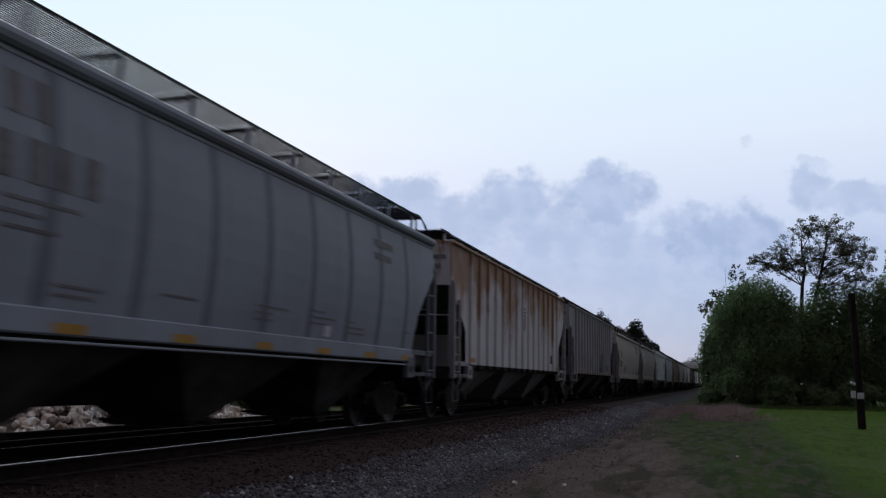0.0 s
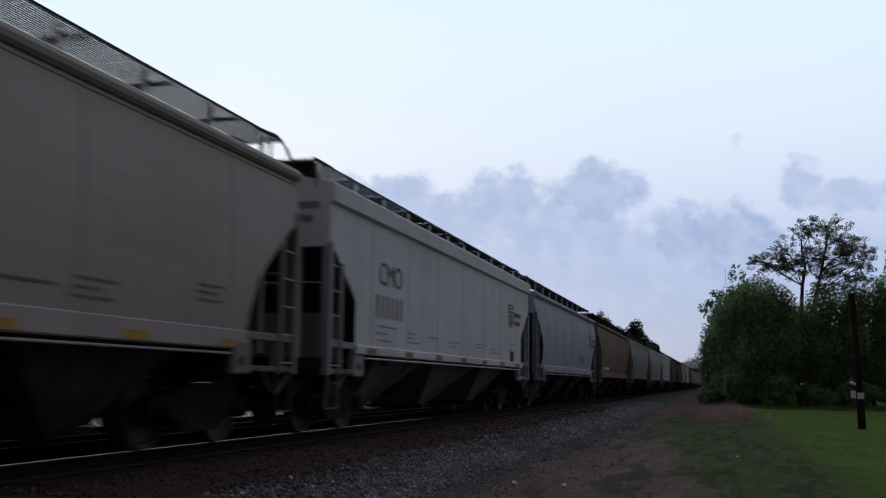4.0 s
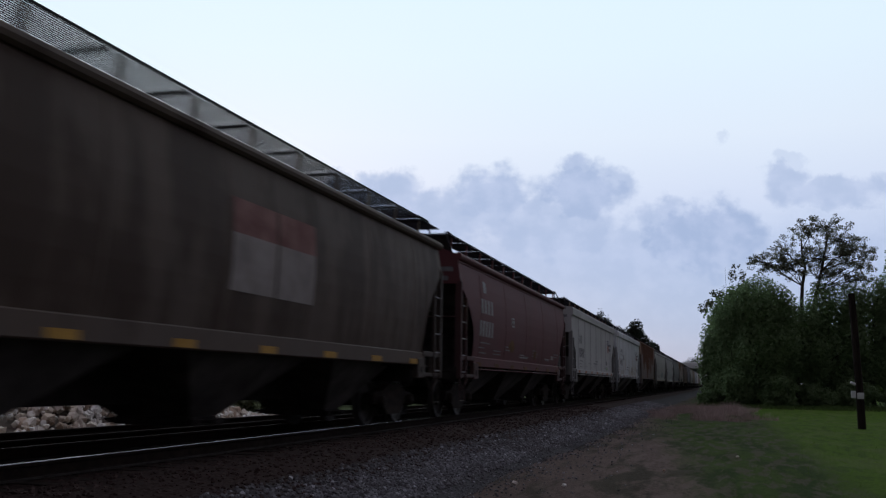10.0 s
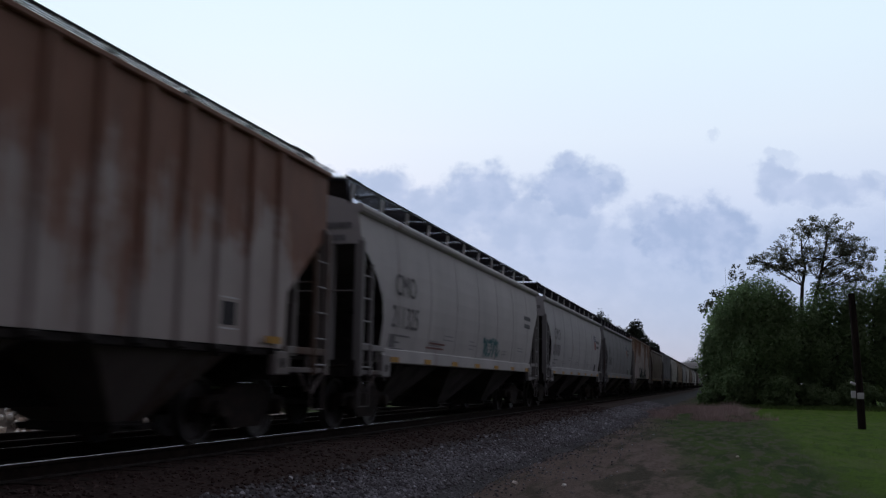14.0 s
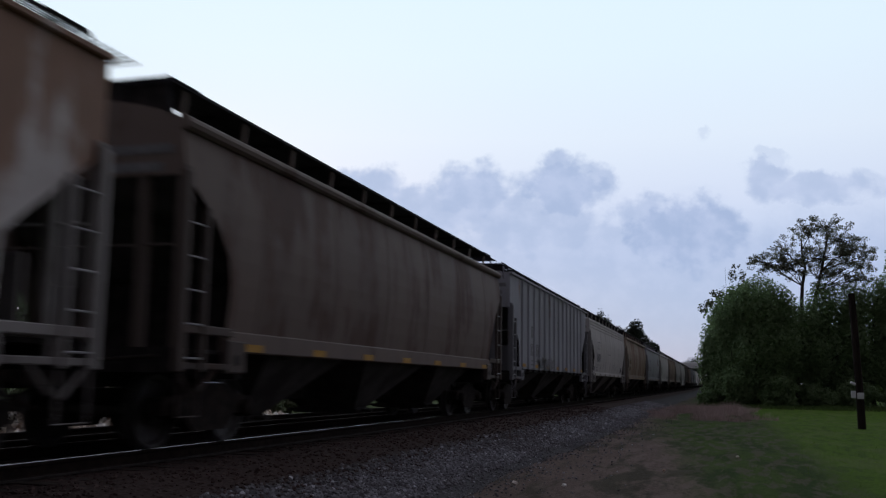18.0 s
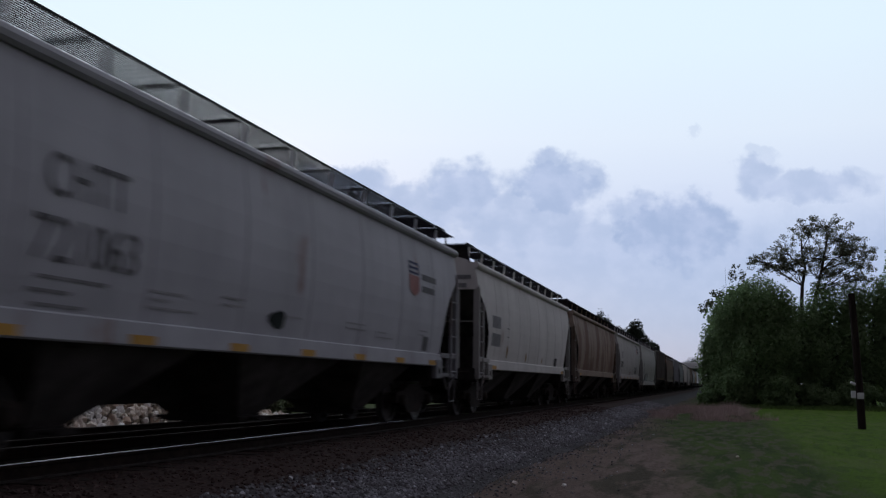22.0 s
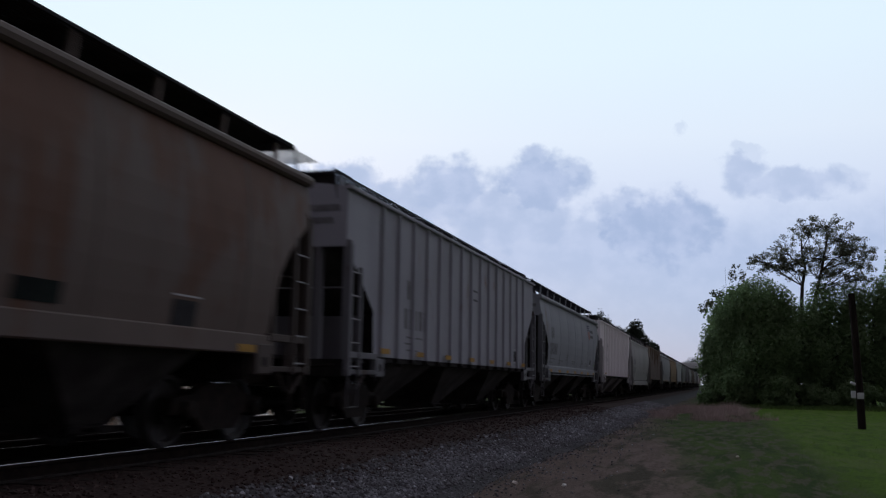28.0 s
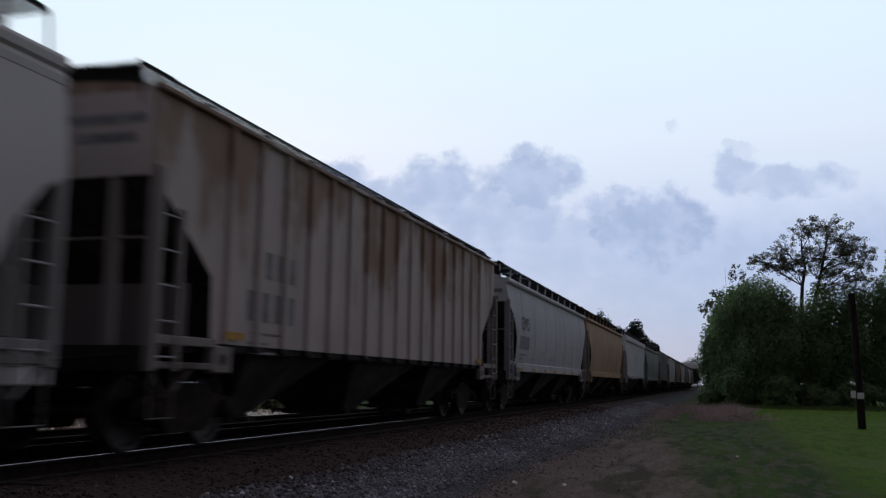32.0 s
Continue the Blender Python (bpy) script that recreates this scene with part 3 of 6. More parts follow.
# ---- the covered hopper cars ----
POST = 0.06        # how far the side posts of the ribbed cars stand out
HL = 8.22          # the half length to which the marks below refer
KINDS = {
    # eave height, chord depth, end sheet bottom, outline of the end cutout as (inset, height), sill bottom and top
    "rounded": dict(hl=8.38, eave=3.94, chord=0.10, foot=3.25, cut=[(0, 3.25), (0.35, 3.02), (0.75, 2.72), (1.03, 2.38), (1.16, 1.95), (1.2, 1.45)], sill=(1.20, 1.47)),
    "smooth": dict(hl=8.02, eave=3.94, chord=0.20, foot=3.22, cut=[(0, 3.22), (0.4, 2.95), (0.9, 2.55), (1.25, 2.2), (1.36, 1.8), (1.4, 1.45)], sill=(1.25, 1.50)),
    "stepped": dict(hl=8.52, eave=3.95, chord=0.46, foot=3.33, cut=[(0, 3.33), (0.35, 3.05), (1.38, 2.2), (1.5, 1.9), (1.5, 1.39)], sill=(1.25, 1.42)),
    "angular": dict(hl=8.24, eave=4.05, chord=0.34, foot=3.0, cut=[(0, 3.0), (0.28, 2.95), (0.45, 2.78), (1.18, 2.25), (1.2, 1.9), (1.2, 1.45)], sill=(1.31, 1.47)),
    "posted": dict(hl=8.38, eave=4.16, chord=0.06, foot=3.12, cut=[(0, 3.12), (0.3, 2.93), (1.36, 2.12), (1.4, 1.9), (1.4, 1.30)], sill=(1.19, 1.30)),
    "short": dict(hl=7.73, eave=3.94, chord=0.10, foot=3.25, cut=[(0, 3.25), (0.35, 3.02), (0.75, 2.72), (1.03, 2.38), (1.16, 1.95), (1.2, 1.45)], sill=(1.20, 1.47)),
    "deep": dict(hl=8.03, eave=3.90, chord=0.30, foot=2.75, cut=[(0, 2.75), (0.3, 2.60), (0.62, 2.25), (0.85, 1.75), (0.95, 1.15)], sill=(0.78, 1.12)),
}


def cut_height(cut, inset):
    if inset >= cut[-1][0]:
        return cut[-1][1]
    for (a, za), (b, zb) in zip(cut, cut[1:]):
        if a <= inset <= b:
            return za + (zb - za) * (inset - a) / max(b - a, 1e-6)
    return cut[0][1]


def side_y(kind, z):
    """Half width of the body at a height."""
    if kind in ("angular",):
        return 1.565
    if kind == "posted":
        return 1.50
    t = min(max((z - 1.3) / 2.6, 0), 1)
    return 1.335 + 0.27 * math.sin(math.pi * (0.17 + 0.67 * t))


def body_shape(kind):
    k = KINDS[kind]
    hl = k["hl"]
    sh = Shape()
    insets = sorted({i for i, _ in k["cut"]} | {0.15, 0.5, 0.6, 0.9, 1.1, 1.3, 1.6, 2.4, 3.4, 5.0, 6.6})
    xs = [-hl + i for i in insets] + [0.0] + [hl - i for i in reversed(insets)]
    eave = k["eave"]
    rows = []
    for x in xs:
        lo = cut_height(k["cut"], hl - abs(x))
        left = []
        for j in range(9):
            z = lo + (eave - lo) * j / 8
            left.append((x, -side_y(kind, z), z))
        roof = []
        ye = side_y(kind, eave)
        for j in range(1, 6):
            t = j / 5
            y = -ye * (1 - t)
            roof.append((x, y, eave + (max(4.24, eave + 0.12) - eave) * math.sin(t * math.pi / 2) ** 0.8))
        half = left + roof
        rows.append(half + [(x, -y, z) for x, y, z in reversed(half[:-1])])
    sh.grid(rows)
    # end sheets: quads between matching points of the two sides
    n, w = 0, len(rows[0])
    for base in (0, (len(xs) - 1) * w):
        for j in range(13 - 1):
            a, b = base + j, base + w - 1 - j
            sh.f.append((a, a + 1, b - 1, b))
    return sh


def slope_shape(foot):
    """The sloping floor at a car's end; x runs inward."""
    return Shape().hexa([(0.03, -1.46, foot + 0.02), (0.03, 1.46, foot + 0.02), (3.15, 1.46, 1.15), (3.15, -1.46, 1.15),
                         (0.03, -1.46, foot + 0.08), (0.03, 1.46, foot + 0.08), (3.15, 1.46, 1.21), (3.15, -1.46, 1.21)])


def chord_shape(kind, side, step=0):
    k = KINDS[kind]
    hl = k["hl"]
    e, d = k["eave"], k["chord"]
    y = side_y(kind, e)
    sh = Shape()
    L = hl + 0.02
    if kind == "stepped":
        for i in (step,):
            z1 = e + 0.05 - i * 0.155
            o = 0.05 + 0.012 * i
            sh.sweep_x([(side * (y - 0.06), z1), (side * (y + o - 0.02), z1), (side * (y + o), z1 - 0.03), (side * (y + o), z1 - 0.115), (side * (y + 0.005), z1 - 0.15),
                        (side * (y - 0.06), z1 - 0.15)], -L, L)
    elif kind == "deep":
        for i in (step,):
            z1 = e + 0.05 - i * 0.17
            sh.sweep_x([(side * (y - 0.06), z1), (side * (y + 0.03), z1), (side * (y + 0.05), z1 - 0.04), (side * (y + 0.05), z1 - 0.12), (side * (y + 0.005), z1 - 0.165),
                        (side * (y - 0.06), z1 - 0.165)], -L, L)
    elif kind == "angular":
        sh.sweep_x([(side * (y - 0.1), e + 0.03), (side * (y + 0.04), e + 0.01), (side * (y + 0.07), e - 0.03), (side * (y + 0.07), e - d + 0.03), (side * (y + 0.02), e - d),
                    (side * (y - 0.05), e - d)], -L, L)
    elif kind == "posted":
        sh.chamfer(-L, L, min(side * (y - 0.05), side * (y + 0.07)), max(side * (y - 0.05), side * (y + 0.07)), e - 0.045, e + 0.025, 0.012)
    else:
        n = 10
        r = 0.09
        ring = [(side * (y + 0.03 + r * math.cos(2 * math.pi * i / n)), e - 0.05 + r * math.sin(2 * math.pi * i / n)) for i in range(n)]
        sh.sweep_x(ring, -L, L)
        if kind == "smooth" and step:
            sh = Shape()
            sh.chamfer(-L, L, min(side * (y - 0.03), side * (y + 0.045)), max(side * (y - 0.03), side * (y + 0.045)), e - 0.07 - 0.14 * step, e - 0.01 - 0.14 * step, 0.015)
    return sh


def sill_shape(kind, side):
    k = KINDS[kind]
    hl = k["hl"]
    z0, z1 = k["sill"]
    y = side_y(kind, z1)
    L = hl - k["cut"][-1][0] + 0.03 if kind != "deep" else hl + 0.05
    sh = Shape()
    a, b = side * (y - 0.07), side * (y + (0.055 if kind != "posted" else -0.02))
    sh.chamfer(-L, L, min(a, b), max(a, b), z0, z1, 0.018)
    if kind in ("smooth", "angular"):
        sh.chamfer(-L + 0.5, L - 0.5, min(a, b), max(a, b), z0 - 0.075, z0 - 0.045, 0.008)
    return sh


def rib_shape(side, x):
    """A shallow pressed side post standing on a short foot."""
    y = 1.50
    w = 0.085
    sh = Shape()
    p = [(x - w, y - 0.01), (x - w * 0.6, y + POST), (x + w * 0.6, y + POST), (x + w, y - 0.01)]
    for z in (1.30, 4.12):
        sh.v += [(a, side * b, z) for a, b in p]
    sh.f += [(0, 1, 5, 4), (1, 2, 6, 5), (2, 3, 7, 6), (0, 3, 2, 1), (4, 5, 6, 7), (3, 0, 4, 7)]
    return sh


def seam_shape(kind, wide=False):
    sh = Shape()
    zs = [1.47 + (3.74 - 1.47) * i / 8 for i in range(9)]
    w = 0.09 if wide else 0.035
    rows = []
    for dx, o in ((-w, 0.0), (-w * 0.6, 0.007), (w * 0.6, 0.007), (w, 0.0)):
        rows.append([(dx, -side_y(kind, z) - o, z) for z in zs])
    return sh.grid(rows)


def hopper_shape(outer):
    """One discharge bay; the end bays are steeper towards the truck."""
    a, b = (1.9 if outer <= 0 else 1.15), (1.9 if outer >= 0 else 1.15)
    return Shape().hexa([(-0.34, -0.60, 0.34), (0.34, -0.60, 0.34), (0.34, 0.60, 0.34), (-0.34, 0.60, 0.34),
                         (-b, -1.44, 1.30), (a, -1.44, 1.30), (a, 1.44, 1.30), (-b, 1.44, 1.30)])


def gate_shape():
    sh = Shape()
    sh.box(-0.36, 0.36, -0.62, 0.62, 0.22, 0.34)
    sh.box(-0.42, 0.42, -0.70, -0.62, 0.24, 0.31)
    sh.box(-0.42, 0.42, 0.62, 0.70, 0.24, 0.31)
    sh.tube([(-0.2, -0.9, 0.28), (-0.2, 0.9, 0.28)], 0.025)
    return sh


def bolster_shape(foot):
    """The cross wall over a truck and the stub of the centre sill; x runs inward from the truck's centre."""
    top = foot - (foot - 1.15) * 1.67 / 3.15 - 0.02
    sh = Shape().box(-0.06, 0.06, -1.45, 1.45, 0.86, top)
    sh.box(-1.5, 1.4, -0.32, 0.32, 0.80, 1.14)
    sh.hexa([(0.06, -0.04, 1.1), (1.35, -0.04, 1.1), (1.35, 0.04, 1.1), (0.06, 0.04, 1.1), (0.06, -0.04, top), (0.2, -0.04, top), (0.2, 0.04, top), (0.06, 0.04, top)])
    return sh


def end_sill_shape():
    sh = Shape()
    sh.chamfer(-0.14, 0.14, -1.5, 1.5, 0.93, 1.22, 0.03)
    sh.box(-1.15, 0.1, -0.3, 0.3, 0.75, 1.1)
    sh.box(-1.0, 0.12, -1.45, 1.45, 1.17, 1.22)
    return sh


def coupler_shape():
    sh = Shape()
    sh.chamfer(0.0, 0.62, -0.10, 0.10, 0.78, 0.98, 0.03)
    sh.chamfer(0.55, 0.86, -0.17, 0.12, 0.73, 1.03, 0.04)
    sh.tube([(0.1, -0.1, 0.82), (0.5, -0.35, 0.55), (0.85, -0.2, 0.5)], 0.03)
    sh.tube([(0.05, 0.35, 1.05), (0.05, 1.35, 1.12)], 0.022)
    return sh


def pad_shape(kind):
    """The bar at the foot of the side and the jacking pad at the corner of the body; x runs inward from the end."""
    c = KINDS[kind]["cut"][-1][0]
    z = KINDS[kind]["cut"][-1][1]
    sh = Shape()
    sh.chamfer(-0.02, c + 0.06, -1.575, -1.50, z - 0.06, z + 0.05, 0.012)
    sh.chamfer(c - 0.03, c + 0.42, -1.575, -1.47, 0.93, max(1.27, z - 0.1), 0.02)
    return sh


def brace_shape(kind):
    """Lower bar, uprights and braces under the ladder, with the hanging step."""
    c = KINDS[kind]["cut"][-1][0]
    z = KINDS[kind]["cut"][-1][1]
    sh = Shape()
    sh.chamfer(-0.02, c + 0.02, -1.565, -1.49, 0.97, 1.05, 0.012)
    sh.tube([(0.05, -1.53, 1.0), (0.42, -1.50, 0.66)], 0.026, 6)
    sh.tube([(0.95, -1.53, 1.0), (0.58, -1.50, 0.70)], 0.026, 6)
    sh.box(0.60, 0.66, -1.54, -1.49, 1.0, z)
    sh.tube([(0.07, -1.55, 0.96), (0.07, -1.55, 0.42), (0.53, -1.55, 0.42), (0.53, -1.55, 0.96)], 0.016)
    return sh


def stile_shape(kind):
    """Ladder stiles at the corner of the car; the inner one ends under the sloping cut of the side."""
    k = KINDS[kind]
    top = k["foot"] + 0.05
    sh = Shape()
    sh.chamfer(-0.01, 0.11, -1.60, -1.50, 0.94, top, 0.012)
    sh.chamfer(0.49, 0.56, -1.60, -1.535, 0.94, cut_height(k["cut"], 0.53) + 0.06, 0.012)
    return sh


def end_post_shape(foot):
    return Shape().chamfer(-0.11, 0.0, -0.065, 0.065, 1.2, foot + 0.12, 0.012)


def board_shape(fine, hl):
    """One roof running board: close grating strips on cross bars."""
    sh = Shape()
    n = 15 if fine else 13
    L = hl + 0.02
    w, h = (0.0046, 0.0105) if fine else (0.019, 0.034)
    for i in range(n):
        y = -1.22 + 0.60 * i / (n - 1)
        sh.box(-L, L, y - w, y + w, 4.462 - h, 4.462)
    sh.box(-L, L, -1.240, -1.230, 4.436, 4.470)
    x = -L
    while x < L - 0.2:
        sh.box(x, x + 0.10, -1.22, -0.62, 4.396, 4.436)
        for k in range(1, 12):
            sh.box(x + 0.135 * k, x + 0.135 * k + 0.007, -1.22, -0.62, 4.429, 4.452)
        x += 1.62
    # narrow crossover at the ends
    for s in (-1, 1):
        x0, x1 = s * (L - 0.42), s * L
        for i in range(13):
            y = -0.6 + i * 0.1
            sh.box(min(x0, x1), max(x0, x1), y - 0.036, y + 0.036, 4.430, 4.462)
    return sh


def hatch_shape(hl):
    sh = Shape()
    for i in range(4):
        x0 = -hl + 1.2 + i * (2 * hl - 2.4) / 4
        sh.sweep_x([(-0.36, 4.2), (-0.36, 4.36), (-0.24, 4.44), (0.24, 4.44), (0.36, 4.36), (0.36, 4.2)], x0, x0 + (2 * hl - 2.4) / 4 - 0.1)
    return sh


def loop_shape(straight):
    """A grab rail from the board's end down to the roof edge, bent out or straight down."""
    sh = Shape()
    if straight:
        return sh.tube([(-0.75, -1.235, 4.47), (-0.03, -1.235, 4.47), (0.0, -1.24, 4.44), (-0.01, -1.30, 3.96)], 0.018).tube([(-0.02, -0.64, 4.45), (-0.03, -0.64, 3.98)], 0.018)
    return sh.tube([(-0.75, -1.2, 4.45), (-0.12, -1.2, 4.50), (0.06, -1.2, 4.46), (0.16, -1.24, 4.36), (0.20, -1.32, 4.16), (0.18, -1.40, 3.94)], 0.024).tube(
        [(-0.30, -1.2, 4.45), (-0.30, -1.2, 4.10)], 0.02)


def side_frame_shape():
    sh = Shape()
    y0, y1 = -1.08, -0.90
    prof = [(-1.18, 0.42), (-1.15, 0.62), (-0.72, 0.66), (-0.36, 0.80), (0.36, 0.80), (0.72, 0.66), (1.15, 0.62), (1.18, 0.42), (0.66, 0.40), (0.42, 0.20), (-0.42, 0.20), (-0.66, 0.40)]
    n, k = 0, len(prof)
    sh.v += [(x, y0, z) for x, z in prof] + [(x, y1, z) for x, z in prof]
    for i in range(k):
        j = (i + 1) % k
        sh.f.append((i, j, k + j, k + i))
    sh.f.append(tuple(range(k)))
    sh.f.append(tuple(k + i for i in reversed(range(k))))
    return sh


def bearing_shape():
    sh = Shape()
    sh.lathe_y([(0.0, -0.15), (0.07, -0.15), (0.12, -0.12), (0.12, 0.1), (0.0, 0.1)], 14)
    return sh


def spring_shape():
    sh = Shape()
    for x in (-0.17, 0.0, 0.17):
        pts = [(x + 0.06 * math.cos(i * 1.05), -1.0 + 0.06 * math.sin(i * 1.05), 0.28 + 0.011 * i) for i in range(24)]
        sh.tube(pts, 0.016, 5)
    return sh


def wheelset_shape():
    sh = Shape()
    for s in (-1, 1):
        tread = [(0.0, 0.66), (0.14, 0.66), (0.16, 0.70), (0.37, 0.715), (0.40, 0.69), (0.487, 0.69), (0.487, 0.715), (0.4575, 0.73), (0.4545, 0.825), (0.40, 0.825),
                 (0.37, 0.77), (0.18, 0.75), (0.16, 0.84), (0.0, 0.84)]
        sh.lathe_y([(r, s * y) for r, y in tread], 28)
    sh.lathe_y([(0.0, -1.0), (0.075, -1.0), (0.085, -0.6), (0.085, 0.6), (0.075, 1.0), (0.0, 1.0)], 12)
    for i in range(3):
        a = i * 2.094
        sh.box(0.05 * math.cos(a) - 0.015, 0.05 * math.cos(a) + 0.015, -1.07, -0.99, 0.05 * math.sin(a) - 0.015, 0.05 * math.sin(a) + 0.015)
    return sh


WHEELSETS = []


def build_truck(car, x):
    bolster = shared("bolster", lambda: Shape().chamfer(-0.22, 0.22, -0.98, 0.98, 0.42, 0.72, 0.04).box(-0.2, 0.2, -0.2, 0.2, 0.7, 0.86))
    truck = part("truck", bolster, TRUCK, car, (x, 0, 0), "grimy cast steel four-wheel truck")
    frame_me = shared("side_frame", side_frame_shape)
    part("side_frame", frame_me, TRUCK, truck)
    part("side_frame", frame_me, TRUCK, truck, (0, 0, 0), "", (0, 0, math.pi))
    # plate added to give the side frame's sky-lit top its glint
    part("wear_plate", shared("wear_plate", lambda: Shape().chamfer(-0.20, 0.20, -1.07, -0.92, 0.802, 0.83, 0.008)), RAIL_HEAD, truck, (0, 0, 0), "polished plate added for the glint on the side frame")
    spring = shared("spring_group", spring_shape)
    part("spring_group", spring, TRUCK, truck)
    cap = shared("bearing_cap", bearing_shape, True)
    wheel = shared("wheelset", wheelset_shape)
    for dx in (-0.89, 0.89):
        part("bearing_cap", cap, TRUCK, truck, (dx, -1.05, 0.47))
        ws = part("wheelset", wheel, WHEEL, truck, (0, 0, 0), "worn steel wheels on an axle")
        ws.matrix_parent_inverse = Matrix.Translation((dx, 0, 0.4575))
        WHEELSETS.append(ws)


def on_side(kind, z, proud=0.006):
    return -side_y(kind, z) - proud


def decal(car, name, kind, x0, x1, z0, z1, material, label="", proud=0.008):
    """A thin painted patch that follows the car side."""
    sh = Shape()
    n = 5
    rows = []
    for x in (x0, x1):
        rows.append([(x, on_side(kind, z0 + (z1 - z0) * i / n, proud), z0 + (z1 - z0) * i / n) for i in range(n + 1)])
    sh.grid(rows)
    for x in (x1, x0):
        rows2 = [[(x, on_side(kind, z0 + (z1 - z0) * i / n, proud), z0 + (z1 - z0) * i / n) for i in range(n + 1)],
                 [(x, on_side(kind, z0 + (z1 - z0) * i / n, proud - 0.004), z0 + (z1 - z0) * i / n) for i in range(n + 1)]]
        sh.grid(rows2)
    return part(name, sh, material, car, (0, 0, 0), label)


def char_row(car, kind, x, z, count, pitch, h, material):
    """A row of stencilled characters that cannot be told, each a plain bar."""
    for i in range(count):
        a = x + i * pitch
        decal(car, "stencil_bar", kind, a, a + pitch * 0.56, z, z + h, material)


def lettering(car, kind, text, x, z, w, h, material):
    """Painted capital letters on the car side, fitted to a box."""
    cu = bpy.data.curves.new("lettering", "FONT")
    cu.body = text
    carrier = bpy.data.objects.new("lettering", cu)
    me = bpy.data.meshes.new_from_object(carrier)
    bpy.data.objects.remove(carrier)
    bpy.data.curves.remove(cu)
    co = np.array([v.co[:] for v in me.vertices])
    lo, hi = co.min(0), co.max(0)
    for v in me.vertices:
        a = x + (v.co.x - lo[0]) / (hi[0] - lo[0]) * w
        b = z + (v.co.y - lo[1]) / (hi[1] - lo[1]) * h
        v.co = (a, on_side(kind, b, 0.011), b)
    me.materials.clear()
    part("lettering", me, material, car, (0, 0, 0), "black stencilled letters")


def emblem(car, kind, x, z, s=0.68, faded=False):
    """A shield in blue stripes over red."""
    wide = 0.66
    for i in range(3):
        decal(car, "emblem_stripe", kind, x, x + wide, z + (0.66 + 0.15 * i) * s, z + (0.73 + 0.15 * i) * s, BLUE_MARK)
    for a in (0.0, wide - 0.05):
        decal(car, "emblem_stripe", kind, x + a, x + a + 0.05, z + 0.73 * s, z + 0.96 * s, BLUE_MARK)
    sh = Shape()
    p = [(0, 0.62), (0.62, 0.62), (0.62, 0.22), (0.5, 0.08), (0.31, 0.0), (0.12, 0.08), (0, 0.22)]
    sh.v = [(x + a * wide / 0.62, on_side(kind, z + b * s, 0.009), z + b * s) for a, b in p]
    sh.f = [tuple(range(len(p)))]
    part("emblem_shield", sh, RED_FADED if faded else RED_MARK, car, (0, 0, 0), "faded red shield")


def side_text(car, kind, x, z, material):
    """Two lines of small unreadable lettering, in bars of word length."""
    for i, bars in enumerate((((0.0, 1.02),), ((0.0, 0.88),))):
        for a, b in bars:
            decal(car, "lettering_bar", kind, x + a, x + b, z - i * 0.25, z - i * 0.25 + 0.13, material)


# strokes of a sprayed word, in letter widths and heights
STROKES = [[(0.0, 1.0), (0.05, 0.2), (0.4, 0.0), (0.8, 0.2), (0.85, 1.0)], [(1.2, 0.0), (1.55, 0.95), (1.75, 0.95), (2.1, 0.0)], [(1.35, 0.38), (1.95, 0.38)],
           [(2.6, 0.95), (2.65, 0.05), (3.2, 0.0)], [(3.75, 0.55), (3.9, 0.0)], [(4.5, 1.05), (3.95, 0.45), (4.7, 0.05)], [(5.1, 1.0), (5.05, 0.6)], [(5.0, 0.25), (5.15, 0.05)]]


def graffiti(car, kind, x, z, h):
    """Dark rounded letters with a pale sprayed outline."""
    for line in STROKES:
        for name, w, material, proud, label in (("graffiti_outline", 0.29, TAG_PALE, 0.010, "pale green spray outline"), ("graffiti_stroke", 0.225, TAG_MARK, 0.014, "black sprayed stroke")):
            sh = Shape()
            for (a, b), (c, d) in zip(line, line[1:]):
                p, q = Vector((x + a * 1.15, z + b * h)), Vector((x + c * 1.15, z + d * h))
                u = (q - p).normalized()
                v = Vector((-u.y, u.x)) * w
                p, q = p - u * w * 0.5, q + u * w * 0.5
                i = len(sh.v)
                for r in (p + v * 0.6, p + v * 0.6 - u * 0, p - v * 0.6, q - v * 0.6, q + u * w * 0.3, q + v * 0.6):
                    sh.v.append((r.x, on_side(kind, r.y, proud + (POST if kind == "posted" else 0)), r.y))
                sh.f.append((i, i + 2, i + 3, i + 4, i + 5))
            part(name, sh, material, car, (0, 0, 0), label)


def ribbon(car, kind, name, pts, w, material, label):
    """A sprayed line of even width along a run of points (x, z) on the car side."""
    sh = Shape()
    lift = 0.012 + (POST if kind == "posted" else 0)
    left, right = [], []
    for i, p in enumerate(pts):
        u = (pts[min(i + 1, len(pts) - 1)] - pts[max(i - 1, 0)]).normalized()
        v = Vector((-u.y, u.x)) * w * (0.5 if 0 < i < len(pts) - 1 else 0.3)
        for q, side in ((p + v, left), (p - v, right)):
            side.append((q.x, on_side(kind, q.y, lift), q.y))
    sh.grid([left, right])
    part(name, sh, material, car, (0, 0, 0), label)


